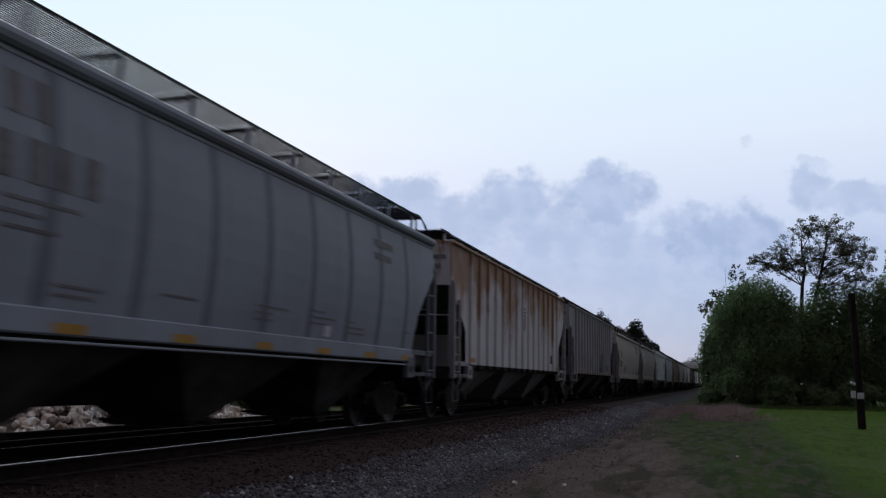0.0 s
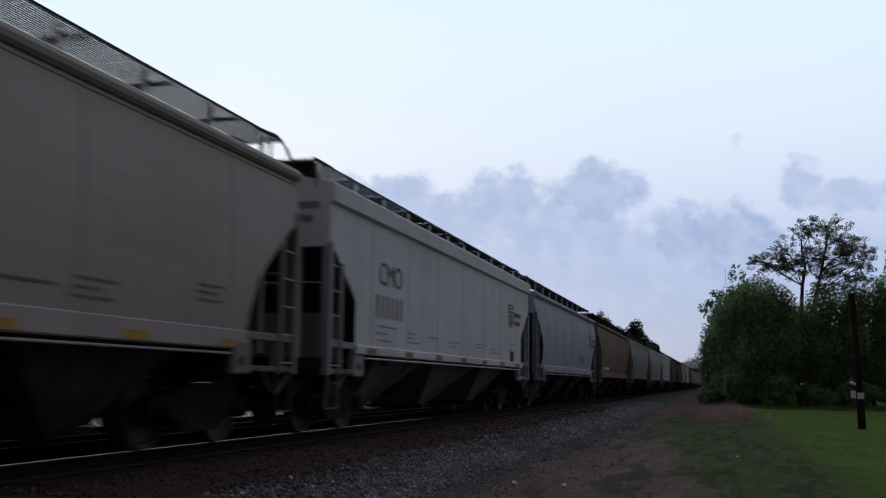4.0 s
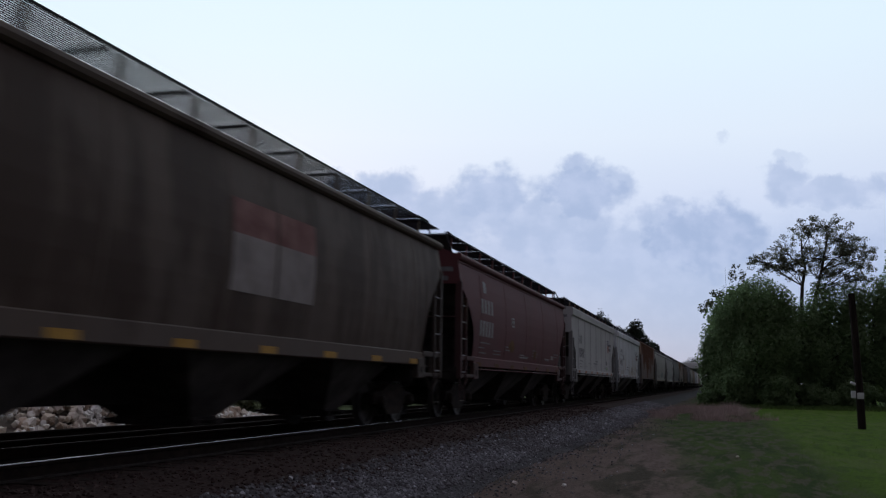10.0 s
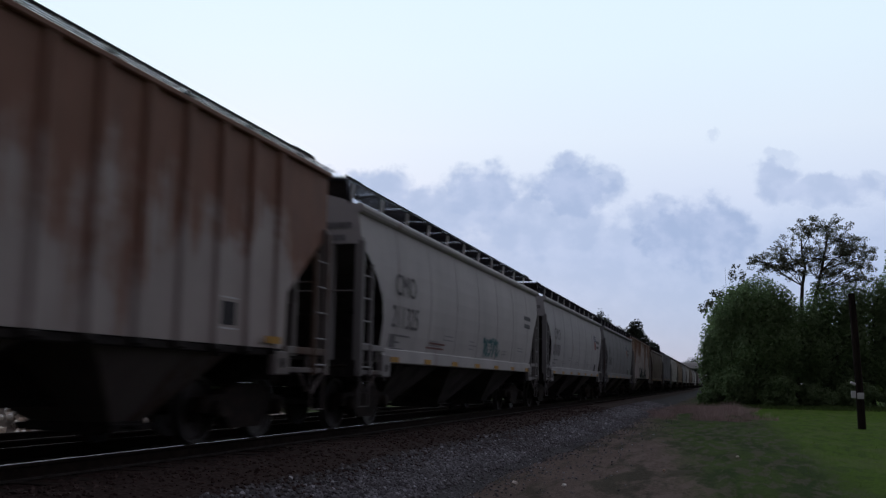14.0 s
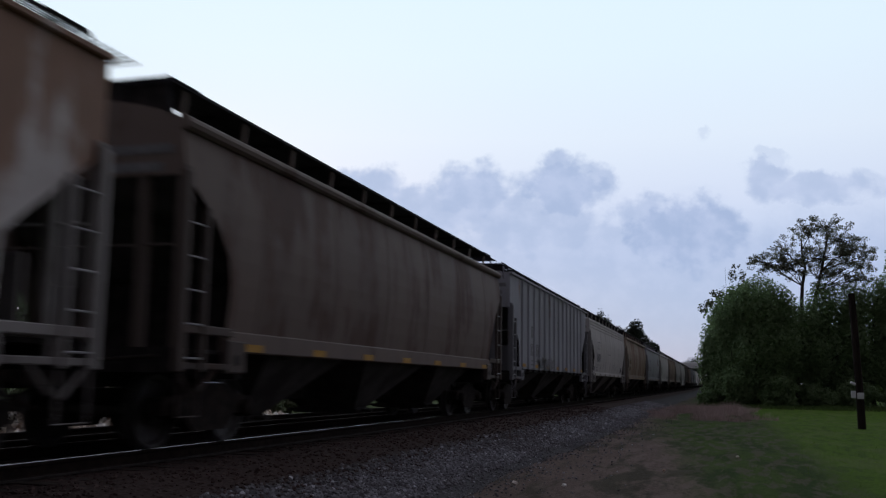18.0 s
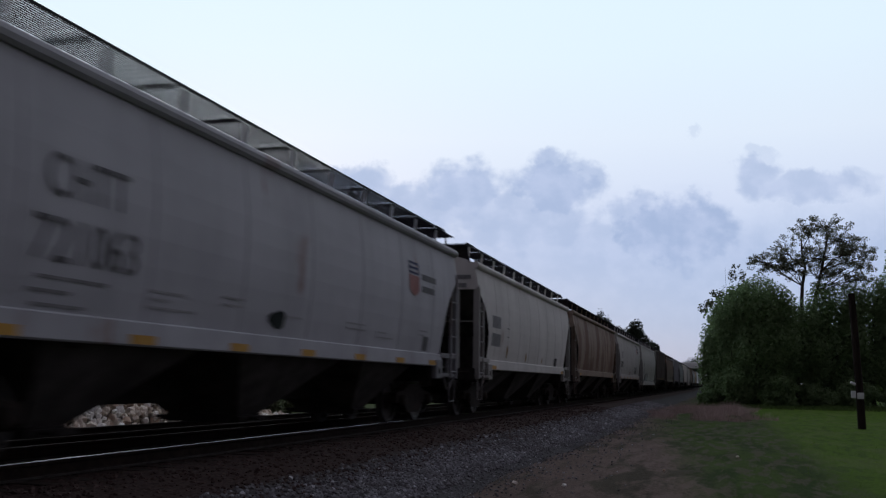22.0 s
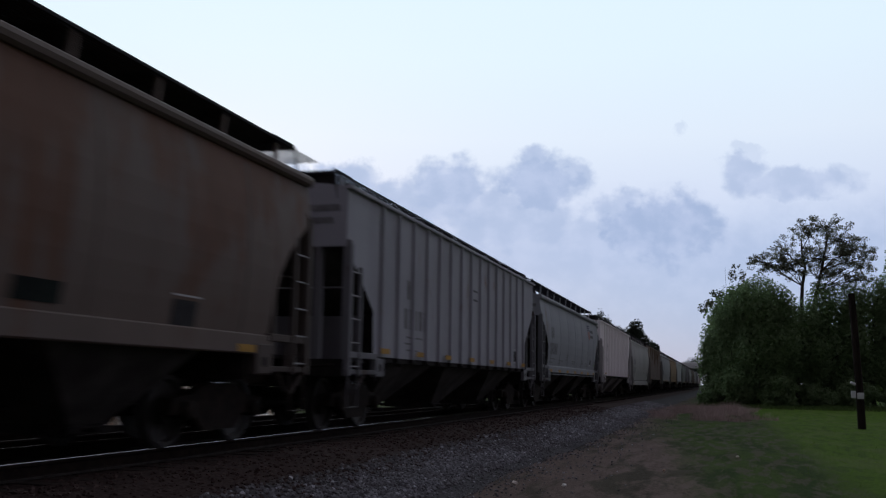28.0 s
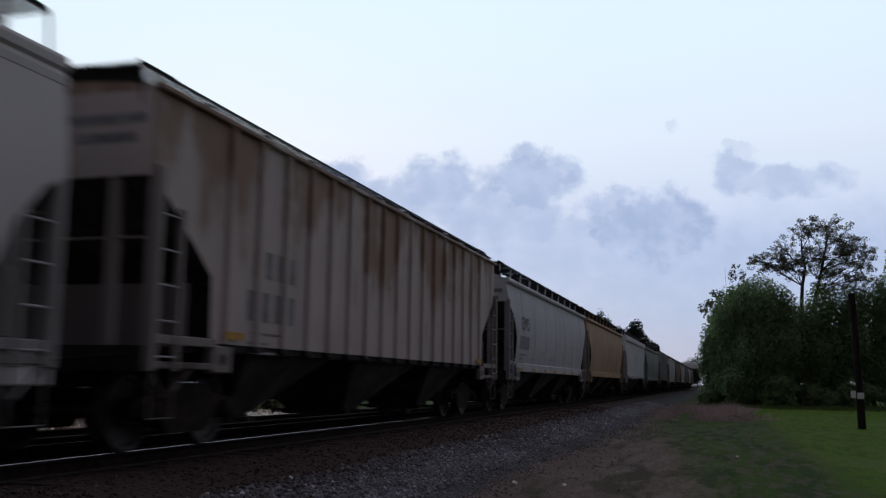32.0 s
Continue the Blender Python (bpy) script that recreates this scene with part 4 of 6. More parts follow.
def scrawl(car, kind, x, z, w, h, material, seed):
    """Looped unreadable spray writing, stroke by stroke."""
    rng = random.Random(seed)
    n = max(2, int(w / (h * 0.62)))
    for i in range(n):
        cx, cz = x + (i + 0.5) * w / n, z + h * rng.uniform(0.42, 0.58)
        a0, turn = rng.uniform(0, 6.28), rng.uniform(2.6, 5.2) * rng.choice((-1, 1))
        rx, rz = w / n * rng.uniform(0.38, 0.62), h * rng.uniform(0.36, 0.5)
        pts = [Vector((cx + rx * math.cos(a0 + turn * k / 9), cz + rz * math.sin(a0 + turn * k / 9))) for k in range(10)]
        ribbon(car, kind, "graffiti_stroke", pts, rng.uniform(0.10, 0.17), material, "looped sprayed stroke")
        if rng.random() < 0.6:
            top, foot = Vector((cx + rng.uniform(-0.2, 0.2) * rx, z + h)), Vector((cx + rng.uniform(-0.5, 0.5) * rx, z))
            ribbon(car, kind, "graffiti_stroke", [top, top.lerp(foot, 0.5) + Vector((0.03, 0)), foot], 0.09, material, "straight sprayed stroke")


def blot(car, kind, x, z, w, h, material, seed):
    """A rounded, uneven patch of sprayed paint."""
    rng = random.Random(seed)
    sh = Shape()
    n = 22
    for i in range(n):
        t = 2 * math.pi * i / n
        k = 0.5 * (0.86 + 0.10 * math.sin(3 * t + seed) + rng.uniform(-0.05, 0.05))
        a, b = x + w * (0.5 + k * math.cos(t)), z + h * (0.5 + k * math.sin(t))
        sh.v.append((a, on_side(kind, b, 0.010), b))
    sh.f.append(tuple(range(n)))
    part("paint_blot", sh, material, car, (0, 0, 0), "rounded patch of sprayed paint")


def build_car(spec):
    kind, colour = spec["kind"], spec["paint"]
    k = KINDS[kind]
    hl = k["hl"]
    car = tagged(empty("covered_hopper"), spec["label"], "railcar", "covered hopper cars of the passing train")
    seed = len(TRAIN) + 1
    rust, rust_colour, grime = spec.get("rust", 0.1), spec.get("rust_colour", (0.20, 0.085, 0.035)), spec.get("grime", 0.5)
    coat = paint(colour, rust, rust_colour, grime, spec.get("drip", 0.0), seed)
    frame_coat = paint(colour, 0.1 + 0.3 * rust, rust_colour, 0.6, 0.0, seed)
    step_coat = paint(toned_down(colour, 0.52), 0.2 + 0.3 * rust, (0.09, 0.05, 0.03), 0.7, 0.0, seed)
    # dirt on the braces, and the deep bulkheads' shade, mixed into one coat
    grimy = paint(toned_down(colour, 0.68), 0.3, (0.06, 0.035, 0.025), 0.9)
    # on pale cars the shade of the downward bay faces is in the paint
    under = paint(toned_down(colour, 0.72), 0.25, (0.06, 0.035, 0.022), 0.9) if spec.get("pale_hoppers") else HOPPER
    part("body", shared(("hopper_body", kind), lambda: body_shape(kind)), coat, car)
    for s in (-1, 1):
        for step in range({"stepped": 3, "deep": 2, "smooth": 3}.get(kind, 1)):
            part("top_chord", shared(("top_chord", kind, s, step), lambda: chord_shape(kind, s, step)), coat if kind == "posted" else frame_coat, car)
        part("side_sill", shared(("side_sill", kind, s), lambda: sill_shape(kind, s)), UNDER if kind == "posted" else frame_coat, car)
    if kind == "posted":
        n = spec.get("ribs", 17)
        for s in (-1, 1):
            for i in range(n):
                at = -hl + 1.75 + (2 * hl - 3.5) * i / (n - 1)
                post = part("side_post", shared(("side_post", s, n, i), lambda: rib_shape(s, at)), coat, car)
                if s < 0:
                    part("post_foot", shared("post_foot", lambda: Shape().chamfer(-0.10, 0.10, -1.565, -1.44, 1.215, 1.295, 0.02)), UNDER, post, (at, 0, 0))
    else:
        for i in range(spec.get("seams", 7)):
            n = spec.get("seams", 7)
            stain = spec.get("seam", 0.90)
            part("panel_seam", shared(("panel_seam", kind, stain < 0.7), lambda: seam_shape(kind, stain < 0.7)), paint(dark(colour, stain), 0.1, (0.05, 0.04, 0.03), 0.6), car, (-hl + 2.0 + (2 * hl - 4.0) * i / (n - 1), 0, 0))
    gate = shared("discharge_gate", gate_shape)
    part("brake_line", shared("brake_line", lambda: Shape().box(-3.9, 3.9, -0.07, 0.07, 0.52, 0.62).box(-3.9, 3.9, -0.14, 0.14, 0.62, 1.0)), UNDER, car)
    for s in (-1, 0, 1):
        bay = shared(("hopper_bay", s), lambda: hopper_shape(s))
        h = part("hopper_bay", bay, under, car, (s * (hl - 3.80), 0, 0))
        part("discharge_gate", gate, UNDER, h)
    for s in (-1, 1):
        turn = (0, 0, 0 if s > 0 else math.pi)
        part("end_sill", shared("end_sill", end_sill_shape), UNDER, car, (s * (hl - 0.14), 0, 0), "", turn)
        part("coupler", shared("coupler", coupler_shape), TRUCK, car, (s * (hl + 0.02), 0, 0), "rusty coupler", turn)
        # slope sheets in dark steel: the deep shade of the end is in the colour
        part("slope_sheet", shared(("slope_sheet", k["foot"]), lambda: slope_shape(k["foot"])), HOPPER, car, (s * hl, 0, 0), "", (0, 0, math.pi if s > 0 else 0))
        part("body_bolster", shared(("body_bolster", k["foot"]), lambda: bolster_shape(k["foot"])), UNDER, car, (s * (hl - 1.67), 0, 0), "", (0, 0, math.pi if s > 0 else 0))
        # full dark plate under the crossover at the leading end, short at the other
        half, low = (1.21, 1.34) if s < 0 else (0.62, 0.74)
        part("roof_end_plate", shared(("roof_end_plate", s), lambda: Shape().hexa([(-0.012, -low, 3.94), (0.012, -low, 3.94), (0.012, low, 3.94), (-0.012, low, 3.94), (-0.012, -half, 4.43), (0.012, -half, 4.43), (0.012, half, 4.43), (-0.012, half, 4.43)])),
             UNDER, car, (s * (hl - (0.05 if s < 0 else 0.40)), 0, 0))
        part("end_handrail", shared("end_handrail", lambda: Shape().tube([(0, -1.5, 2.42), (0, 1.5, 2.42)], 0.014)), step_coat, car, (s * (hl - 0.03), 0, 0))
        for i, w in enumerate((0.52, 0.40)):
            part("lettering_bar", shared(("end_bar", i), lambda: Shape().box(-0.004, 0.004, -w, w, 0, 0.11)), FADED_MARK, car, (s * (hl + 0.008), -0.85, k["eave"] - 0.42 - 0.22 * i))
        if kind == "posted":
            part("end_sheet", shared("end_sheet", lambda: Shape().chamfer(-1.47, 1.47, -0.003, 0.003, k["foot"] + 0.01, k["eave"] - 0.05, 0.002)), frame_coat, car, (s * (hl + 0.002), 0, 0), "", (0, 0, math.pi / 2))
        if kind in ("posted", "angular"):
            part("end_bulkhead", shared("end_bulkhead", lambda: Shape().chamfer(-1.42, 1.42, -0.02, 0.02, 1.2, 2.0, 0.006)), grimy, car, (s * (hl - 0.95), 0, 0), "", (0, 0, math.pi / 2))
        for y in (-1.5, -0.98, 0.98, 1.5):
            part("end_post", shared(("end_post", kind), lambda: end_post_shape(k["foot"])), step_coat, car, (s * (hl - 0.02), y, 0), "", turn)
        for side in (-1, 1):
            # mirrored corner pieces: x runs inward from the end, y outward
            key = (s, side)

            def flipped(make, key=key):
                sh = make()
                sh.v = [(-key[0] * x, -key[1] * y, z) for x, y, z in sh.v]
                return sh
            at = (s * hl, 0, 0)
            part("corner_plate", shared(("corner_plate", kind, key), lambda: flipped(lambda: pad_shape(kind))), step_coat, car, at)
            if side < 0:
                part("jack_hole", shared(("jack_hole", key, kind), lambda: flipped(lambda: Shape().tube([(k["cut"][-1][0] + 0.2, -1.572, 1.10), (k["cut"][-1][0] + 0.2, -1.579, 1.10)], 0.075, 12))), UNDER, car, at)
            part("step_brace", shared(("step_brace", kind, key), lambda: flipped(lambda: brace_shape(kind))), grimy, car, at, "dirty braces with a hanging step")
            lad = part("ladder", shared(("ladder", kind, key), lambda: flipped(lambda: stile_shape(kind))), step_coat, car, at)
            for i in range(5):
                z = 1.10 + i * 0.40
                if z > cut_height(k["cut"], 0.5):
                    break
                part("rung", shared(("rung", key), lambda: flipped(lambda: Shape().tube([(0.06, -1.575, 0), (0.53, -1.575, 0)], 0.013))), RUNG, lad, (0, 0, z))
            part("roof_handhold", shared(("roof_handhold", kind != "smooth", key), lambda: flipped(lambda: mirror_x(loop_shape(kind != "smooth")))), GRATE, car, at)
    fine = spec.get("fine_board", True)
    for side in (0, 1):
        part("running_board", shared(("running_board", fine, hl), lambda: board_shape(fine, hl)), GRATE, car, (0, 0, 0), "", (0, 0, math.pi * side))
    n = 11
    for i in range(n):
        x = -hl + 0.5 + (2 * hl - 1.0) * i / (n - 1)
        part("board_support", shared("board_support", lambda: Shape().hexa([(-0.035, -1.16, 3.98), (0.035, -1.16, 3.98), (0.035, -1.12, 3.98), (-0.035, -1.12, 3.98),
                                                                            (-0.035, -1.20, 4.42), (0.035, -1.20, 4.42), (0.035, -1.16, 4.42), (-0.035, -1.16, 4.42)])), frame_coat, car, (x, 0, 0))
    # hatches and coaming in near-black: the shade under the boards is painted in
    part("roof_hatch", shared(("roof_hatch", hl), lambda: hatch_shape(hl)), UNDER, car)
    part("hatch_coaming", shared(("hatch_coaming", hl), lambda: Shape().box(-hl + 0.9, hl - 0.9, -0.60, -0.56, 4.02, 4.30).box(-hl + 0.9, hl - 0.9, 0.56, 0.60, 4.02, 4.30).box(-hl + 0.9, -hl + 0.94, -0.6, 0.6, 4.0, 4.30).box(hl - 0.94, hl - 0.9, -0.6, 0.6, 4.0, 4.30)), UNDER, car)
    for x in (1.67 - hl, hl - 1.67):
        build_truck(car, x)
    # reflectors along the sill
    z0, z1 = k["sill"]
    y = -side_y(kind, z1) - (0.055 if kind != "posted" else POST) - 0.004
    refl = shared(("reflector", round(y, 3)), lambda: Shape().box(-0.24, 0.24, y - 0.004, y + 0.002, 0, 0.10))
    for i in range(spec.get("reflectors", 7)):
        x = -hl + 1.9 + i * (2 * hl - 3.8) / (spec.get("reflectors", 7) - 1)
        zz = z0 + 0.02 if kind != "posted" else 1.36
        part("reflector", refl, spec.get("reflector", YELLOW), car, (x, 0, zz), "", (0, 0, 0))
    before = set(car.children)
    if kind not in ("posted",) and any(m[0] == "id" for m in spec.get("marks", ())):
        rng = random.Random(len(TRAIN) * 7 + 3)
        for x, z in ((3.9, 1.62), (5.4, 1.78), (7.4, 1.66), (9.6, 1.72), (11.3, 1.64), (13.6, 1.8)):
            x += rng.uniform(-0.4, 0.4) - HL
            for i in range(rng.choice((1, 2, 2, 3))):
                decal(car, "stencil_bar", kind, x, x + rng.uniform(0.35, 1.0), z + 0.09 * i, z + 0.030 + 0.09 * i, WEAK_MARK if min(colour) > 0.38 else FADED_MARK)
    for mark in spec.get("marks", ()):
        what, args = mark[0], mark[1:]
        if what == "id":
            word, x, z, digits, material = args
            faint = WEAK_MARK if min(colour) > 0.44 else FADED_MARK
            if isinstance(word, str):
                lettering(car, kind, word, x, z, 1.27, 0.42, material)
            else:
                char_row(car, kind, x, z, word, 0.36, 0.38, faint if material is B else material)
            if isinstance(digits, str):
                lettering(car, kind, digits, x - 0.12, z - 0.62, 1.62, 0.43, material)
            else:
                char_row(car, kind, x - 0.14, z - 0.60, digits, 1.62 / digits, 0.41, faint if material is B else material)
            for i, (p, q) in enumerate(((0.0, 1.05), (-0.1, 0.5), (0.0, 0.75))):
                decal(car, "stencil_bar", kind, x + p, x + q, z - 0.78 - 0.13 * i, z - 0.745 - 0.13 * i, faint)
        elif what == "emblem":
            emblem(car, kind, *args)
        elif what == "box":
            x, z = args
            decal(car, "stencil_panel", kind, x, x + 0.52, z, z + 0.30, PANEL_MARK, "black stencilled data panel")
            for dz in (-0.055, 0.34):
                decal(car, "stencil_bar", kind, x - 0.02, x + 0.57, z + dz, z + dz + 0.022, WHITE_MARK)
        elif what == "words":
            side_text(car, kind, *args)
        elif what == "panel":
            decal(car, "painted_panel", kind, *args)
        elif what == "letters":
            graffiti(car, kind, *args)
        elif what == "scrawl":
            scrawl(car, kind, *args)
        elif what == "blot":
            blot(car, kind, *args)
    for ob in set(car.children) - before:
        ob.location.x += HL - hl
    return car


def mirror_x(sh):
    sh.v = [(-x, y, z) for x, y, z in sh.v]
    return sh


B, W = BLACK_MARK, WHITE_MARK
X0 = -HL
ID = ("id", "CMO", X0 + 1.74, 2.50, 5, B)
ID_PLAIN = ("id", 2, X0 + 1.9, 2.52, 5, B)
ID_BACK = ("id", "CMO", X0 + 2.34, 2.62, 6, B)
ID_STEP = ("id", "CMO", X0 + 1.98, 2.75, "201528", B)
ID_CHTT = ("id", "CHTT", X0 + 2.32, 2.55, "721063", B)
ID_POST = ("id", 2, X0 + 3.4, 2.35, 5, B)
ID_DEEP = ("id", 3, X0 + 1.5, 2.25, 4, B)
LOGO = ("emblem", X0 + 13.45, 2.46)
WORDS = ("words", X0 + 14.25, 2.83, B)
BOX = ("box", X0 + 13.7, 1.48)
BROWN_RUST = (0.16, 0.06, 0.03)
# each car: where its leading end stands at the start, and its looks
CARS = [
    (3.82, dict(kind="smooth", paint=(0.29, 0.325, 0.37), rust=0.0, label="blue-grey rounded covered hopper with a tall side sill", seams=9, seam=0.55, marks=[
        ("id", 2, X0 + 2.88, 3.20, 4, B), ("words", X0 + 12.2, 3.30, FADED_MARK), ("panel", X0 + 10.1, X0 + 10.35, 1.55, 1.72, W)])),
    (21.41, dict(kind="posted", paint=(0.60, 0.59, 0.60), reflectors=2, rust=0.56, drip=0.16, grime=0.3, rust_colour=(0.29, 0.15, 0.06), label="white ribbed covered hopper streaked with orange rust", pale_hoppers=True, ribs=15,
                 marks=[("emblem", X0 + 8.28, 2.45, 0.78, True), ("box", X0 + 13.65, 1.56), ("panel", X0 + 5.5, X0 + 5.9, 2.56, 2.58, BLUE_MARK), ("panel", X0 + 5.55, X0 + 5.92, 2.28, 2.30, BLUE_MARK), ("panel", X0 + 15.0, X0 + 15.4, 1.55, 1.75, TAG_PALE)])),
    (39.75, dict(kind="posted", paint=(0.30, 0.30, 0.32), rust=0.15, label="dark grey ribbed covered hopper with graffiti", ribs=15, marks=[
        ID_POST, ("emblem", X0 + 8.35, 2.49, 0.76), ("scrawl", X0 + 9.9, 1.42, 1.35, 0.95, TAG_MARK, 4), ("box", X0 + 13.7, 1.55), ("panel", X0 + 6.5, X0 + 6.75, 1.35, 1.85, YELLOW), ("panel", X0 + 6.9, X0 + 7.5, 1.7, 2.1, MOSS_MARK)])),
    (58.26, dict(kind="rounded", paint=(0.40, 0.375, 0.345), rust=0.12, label="tan-grey rounded covered hopper with a dark scrawl", marks=[
        ID, ("emblem", X0 + 13.18, 2.97), ("words", X0 + 13.98, 3.38, B), ("box", X0 + 13.85, 1.48), ("blot", X0 + 4.5, 1.52, 1.1, 0.62, FADED_MARK, 8)])),
    (76.72, dict(kind="smooth", paint=(0.37, 0.345, 0.32), rust=0.12, label="tan-grey rounded covered hopper with two white panels", seams=5, marks=[
        ("panel", X0 + 1.62, X0 + 3.15, 3.10, 3.52, W), ("panel", X0 + 1.76, X0 + 3.75, 2.55, 2.98, W), ("id", 3, X0 + 1.75, 3.16, 4, B)])),
    (93.95, dict(kind="angular", paint=(0.58, 0.61, 0.62), rust=0.06, label="white slab-sided covered hopper with black lettering", pale_hoppers=True, reflector=ORANGE, marks=[ID_BACK, LOGO, WORDS, BOX])),
    (111.82, dict(kind="smooth", paint=(0.34, 0.39, 0.44), rust=0.0, label="blue-grey rounded covered hopper with a tall side sill", marks=[LOGO, WORDS, ("scrawl", X0 + 10.6, 1.7, 0.9, 0.35, FADED_MARK, 5)])),
    (129.24, dict(kind="rounded", paint=(0.19, 0.145, 0.115), rust=0.55, rust_colour=BROWN_RUST, fine_board=False, label="dull brown rounded covered hopper stained with rust", marks=[
        ("panel", X0 + 2.4, X0 + 4.9, 1.60, 1.76, WHITE_MARK)])),
    (147.49, dict(kind="stepped", paint=(0.335, 0.32, 0.305), rust=0.08, fine_board=False, label="grey covered hopper with a stepped top chord", reflector=DULL_MARK, marks=[("id", "CHTT", X0 + 2.35, 2.48, 6, FADED_MARK), ("panel", X0 + 9.0, X0 + 10.2, 2.42, 2.46, FADED_MARK), ("box", X0 + 14.2, 1.5), ("panel", X0 + 1.5, X0 + 1.9, 1.5, 1.75, FADED_MARK)])),
    (166.0, dict(kind="stepped", paint=(0.45, 0.45, 0.455), rust=0.05, fine_board=False, label="light grey covered hopper with a stepped top chord", pale_hoppers=True, reflector=YELLOW, marks=[
        ID_STEP, ("panel", X0 + 12.2, X0 + 12.8, 3.2, 3.24, FADED_MARK), ("panel", X0 + 12.2, X0 + 12.8, 2.98, 3.02, FADED_MARK), ("panel", X0 + 14.1, X0 + 14.5, 1.52, 1.85, B), ("panel", X0 + 1.5, X0 + 1.9, 1.5, 1.75, FADED_MARK)])),
    (184.69, dict(kind="angular", paint=(0.60, 0.63, 0.65), rust=0.03, label="white slab-sided covered hopper with black lettering", pale_hoppers=True, reflector=ORANGE, marks=[
        ("id", "CMO", X0 + 2.34, 2.62, "211183", B), LOGO, WORDS, ("panel", X0 + 5.55, X0 + 6.0, 1.62, 1.98, FADED_MARK), ("panel", X0 + 10.23, X0 + 10.6, 1.64, 1.95, FADED_MARK), ("panel", X0 + 3.97, X0 + 4.28, 2.35, 2.68, FADED_MARK), ("panel", X0 + 7.3, X0 + 9.0, 1.65, 1.72, B)])),
    (202.74, dict(kind="rounded", paint=(0.102, 0.076, 0.060), rust=0.70, rust_colour=(0.048, 0.030, 0.022), label="dark brown rounded covered hopper with a pale patch", seams=6, marks=[
        ("panel", X0 + 7.17, X0 + 8.42, 1.99, 2.74, PATCH), ("panel", X0 + 8.5, X0 + 9.75, 1.99, 2.74, PATCH), ("panel", X0 + 7.17, X0 + 8.42, 2.74, 3.2, RED_WASH), ("panel", X0 + 8.5, X0 + 9.75, 2.74, 3.2, RED_WASH)])),
    (221.15, dict(kind="smooth", paint=(0.118, 0.042, 0.046), rust=0.12, rust_colour=(0.08, 0.04, 0.03), label="maroon rounded covered hopper with white lettering", seams=5, reflector=OCHRE_DARK, marks=[
        ("id", 4, X0 + 2.0, 2.65, 5, WEAK_MARK), ("blot", X0 + 5.4, 1.72, 0.95, 0.40, OCHRE_DARK, 4), ("blot", X0 + 9.4, 1.60, 0.5, 0.36, OCHRE_DARK, 5), ("panel", X0 + 5.75, X0 + 6.12, 2.50, 2.54, WEAK_MARK), ("panel", X0 + 5.75, X0 + 6.12, 2.73, 2.77, WEAK_MARK), ("panel", X0 + 5.75, X0 + 5.81, 2.54, 2.73, WEAK_MARK), ("panel", X0 + 6.06, X0 + 6.12, 2.54, 2.73, WEAK_MARK), ("panel", X0 + 5.86, X0 + 6.0, 2.6, 2.68, WEAK_MARK), ("panel", X0 + 7.2, X0 + 8.5, 1.62, 1.66, WEAK_MARK), ("panel", X0 + 7.2, X0 + 7.9, 1.70, 1.73, WEAK_MARK), ("panel", X0 + 11.6, X0 + 12.6, 1.68, 1.71, WEAK_MARK), ("panel", X0 + 12.8, X0 + 13.3, 1.70, 1.84, PATCH), ("panel", X0 + 2.3, X0 + 2.6, 3.2, 3.5, WEAK_MARK)])),
    (239.09, dict(kind="angular", paint=(0.43, 0.43, 0.425), rust=0.05, seam=0.62, label="grey slab-sided covered hopper with dark lettering", reflector=ORANGE, marks=[("id", 2, X0 + 2.4, 2.62, 5, B), ("emblem", X0 + 13.1, 2.5), ("words", X0 + 13.8, 2.9, B), ("panel", X0 + 7.2, X0 + 8.7, 1.80, 1.85, FADED_MARK), ("panel", X0 + 7.9, X0 + 8.8, 1.92, 1.97, FADED_MARK), ("panel", X0 + 12.40, X0 + 12.80, 1.84, 2.06, B), ("panel", X0 + 12.40, X0 + 12.85, 1.79, 1.82, W), ("panel", X0 + 12.75, X0 + 13.0, 1.60, 1.72, GREEN_MARK)])),
    (257.09, dict(kind="angular", paint=(0.57, 0.60, 0.62), rust=0.34, drip=-0.08, rust_colour=(0.37, 0.26, 0.14), label="white slab-sided covered hopper with light rust stains", pale_hoppers=True, reflector=ORANGE, marks=[
        ID_BACK, LOGO, WORDS, ("panel", X0 + 10.1, X0 + 10.6, 1.65, 1.98, FADED_MARK), ("panel", X0 + 14.25, X0 + 14.65, 1.65, 1.95, B), ("panel", X0 + 4.3, X0 + 4.6, 2.35, 2.68, FADED_MARK), ("panel", X0 + 6.6, X0 + 7.6, 1.78, 1.83, B), ("panel", X0 + 6.6, X0 + 7.9, 1.93, 1.99, B)])),
    (275.28, dict(kind="posted", paint=(0.40, 0.36, 0.335), reflectors=2, rust=0.84, drip=0.20, rust_colour=(0.20, 0.088, 0.05), label="ribbed covered hopper covered in brown rust", pale_hoppers=True, ribs=17, marks=[("box", X0 + 13.35, 1.55)])),
    (293.45, dict(kind="rounded", paint=(0.44, 0.43, 0.42), rust=0.06, label="light grey rounded covered hopper with a blue scrawl", marks=[("id", "CMO", X0 + 1.74, 2.50, "211325", B), WORDS, ("scrawl", X0 + 8.9, 1.5, 1.9, 0.5, TEAL_MARK, 9), ("panel", X0 + 4.0, X0 + 5.3, 1.56, 1.60, RED_WASH), ("panel", X0 + 4.2, X0 + 5.4, 1.66, 1.70, RED_WASH), ("panel", X0 + 1.6, X0 + 1.95, 1.5, 1.75, FADED_MARK)])),
    (311.75, dict(kind="rounded", paint=(0.40, 0.40, 0.405), rust=0.06, label="grey rounded covered hopper with dark lettering", marks=[ID, LOGO, WORDS, BOX])),
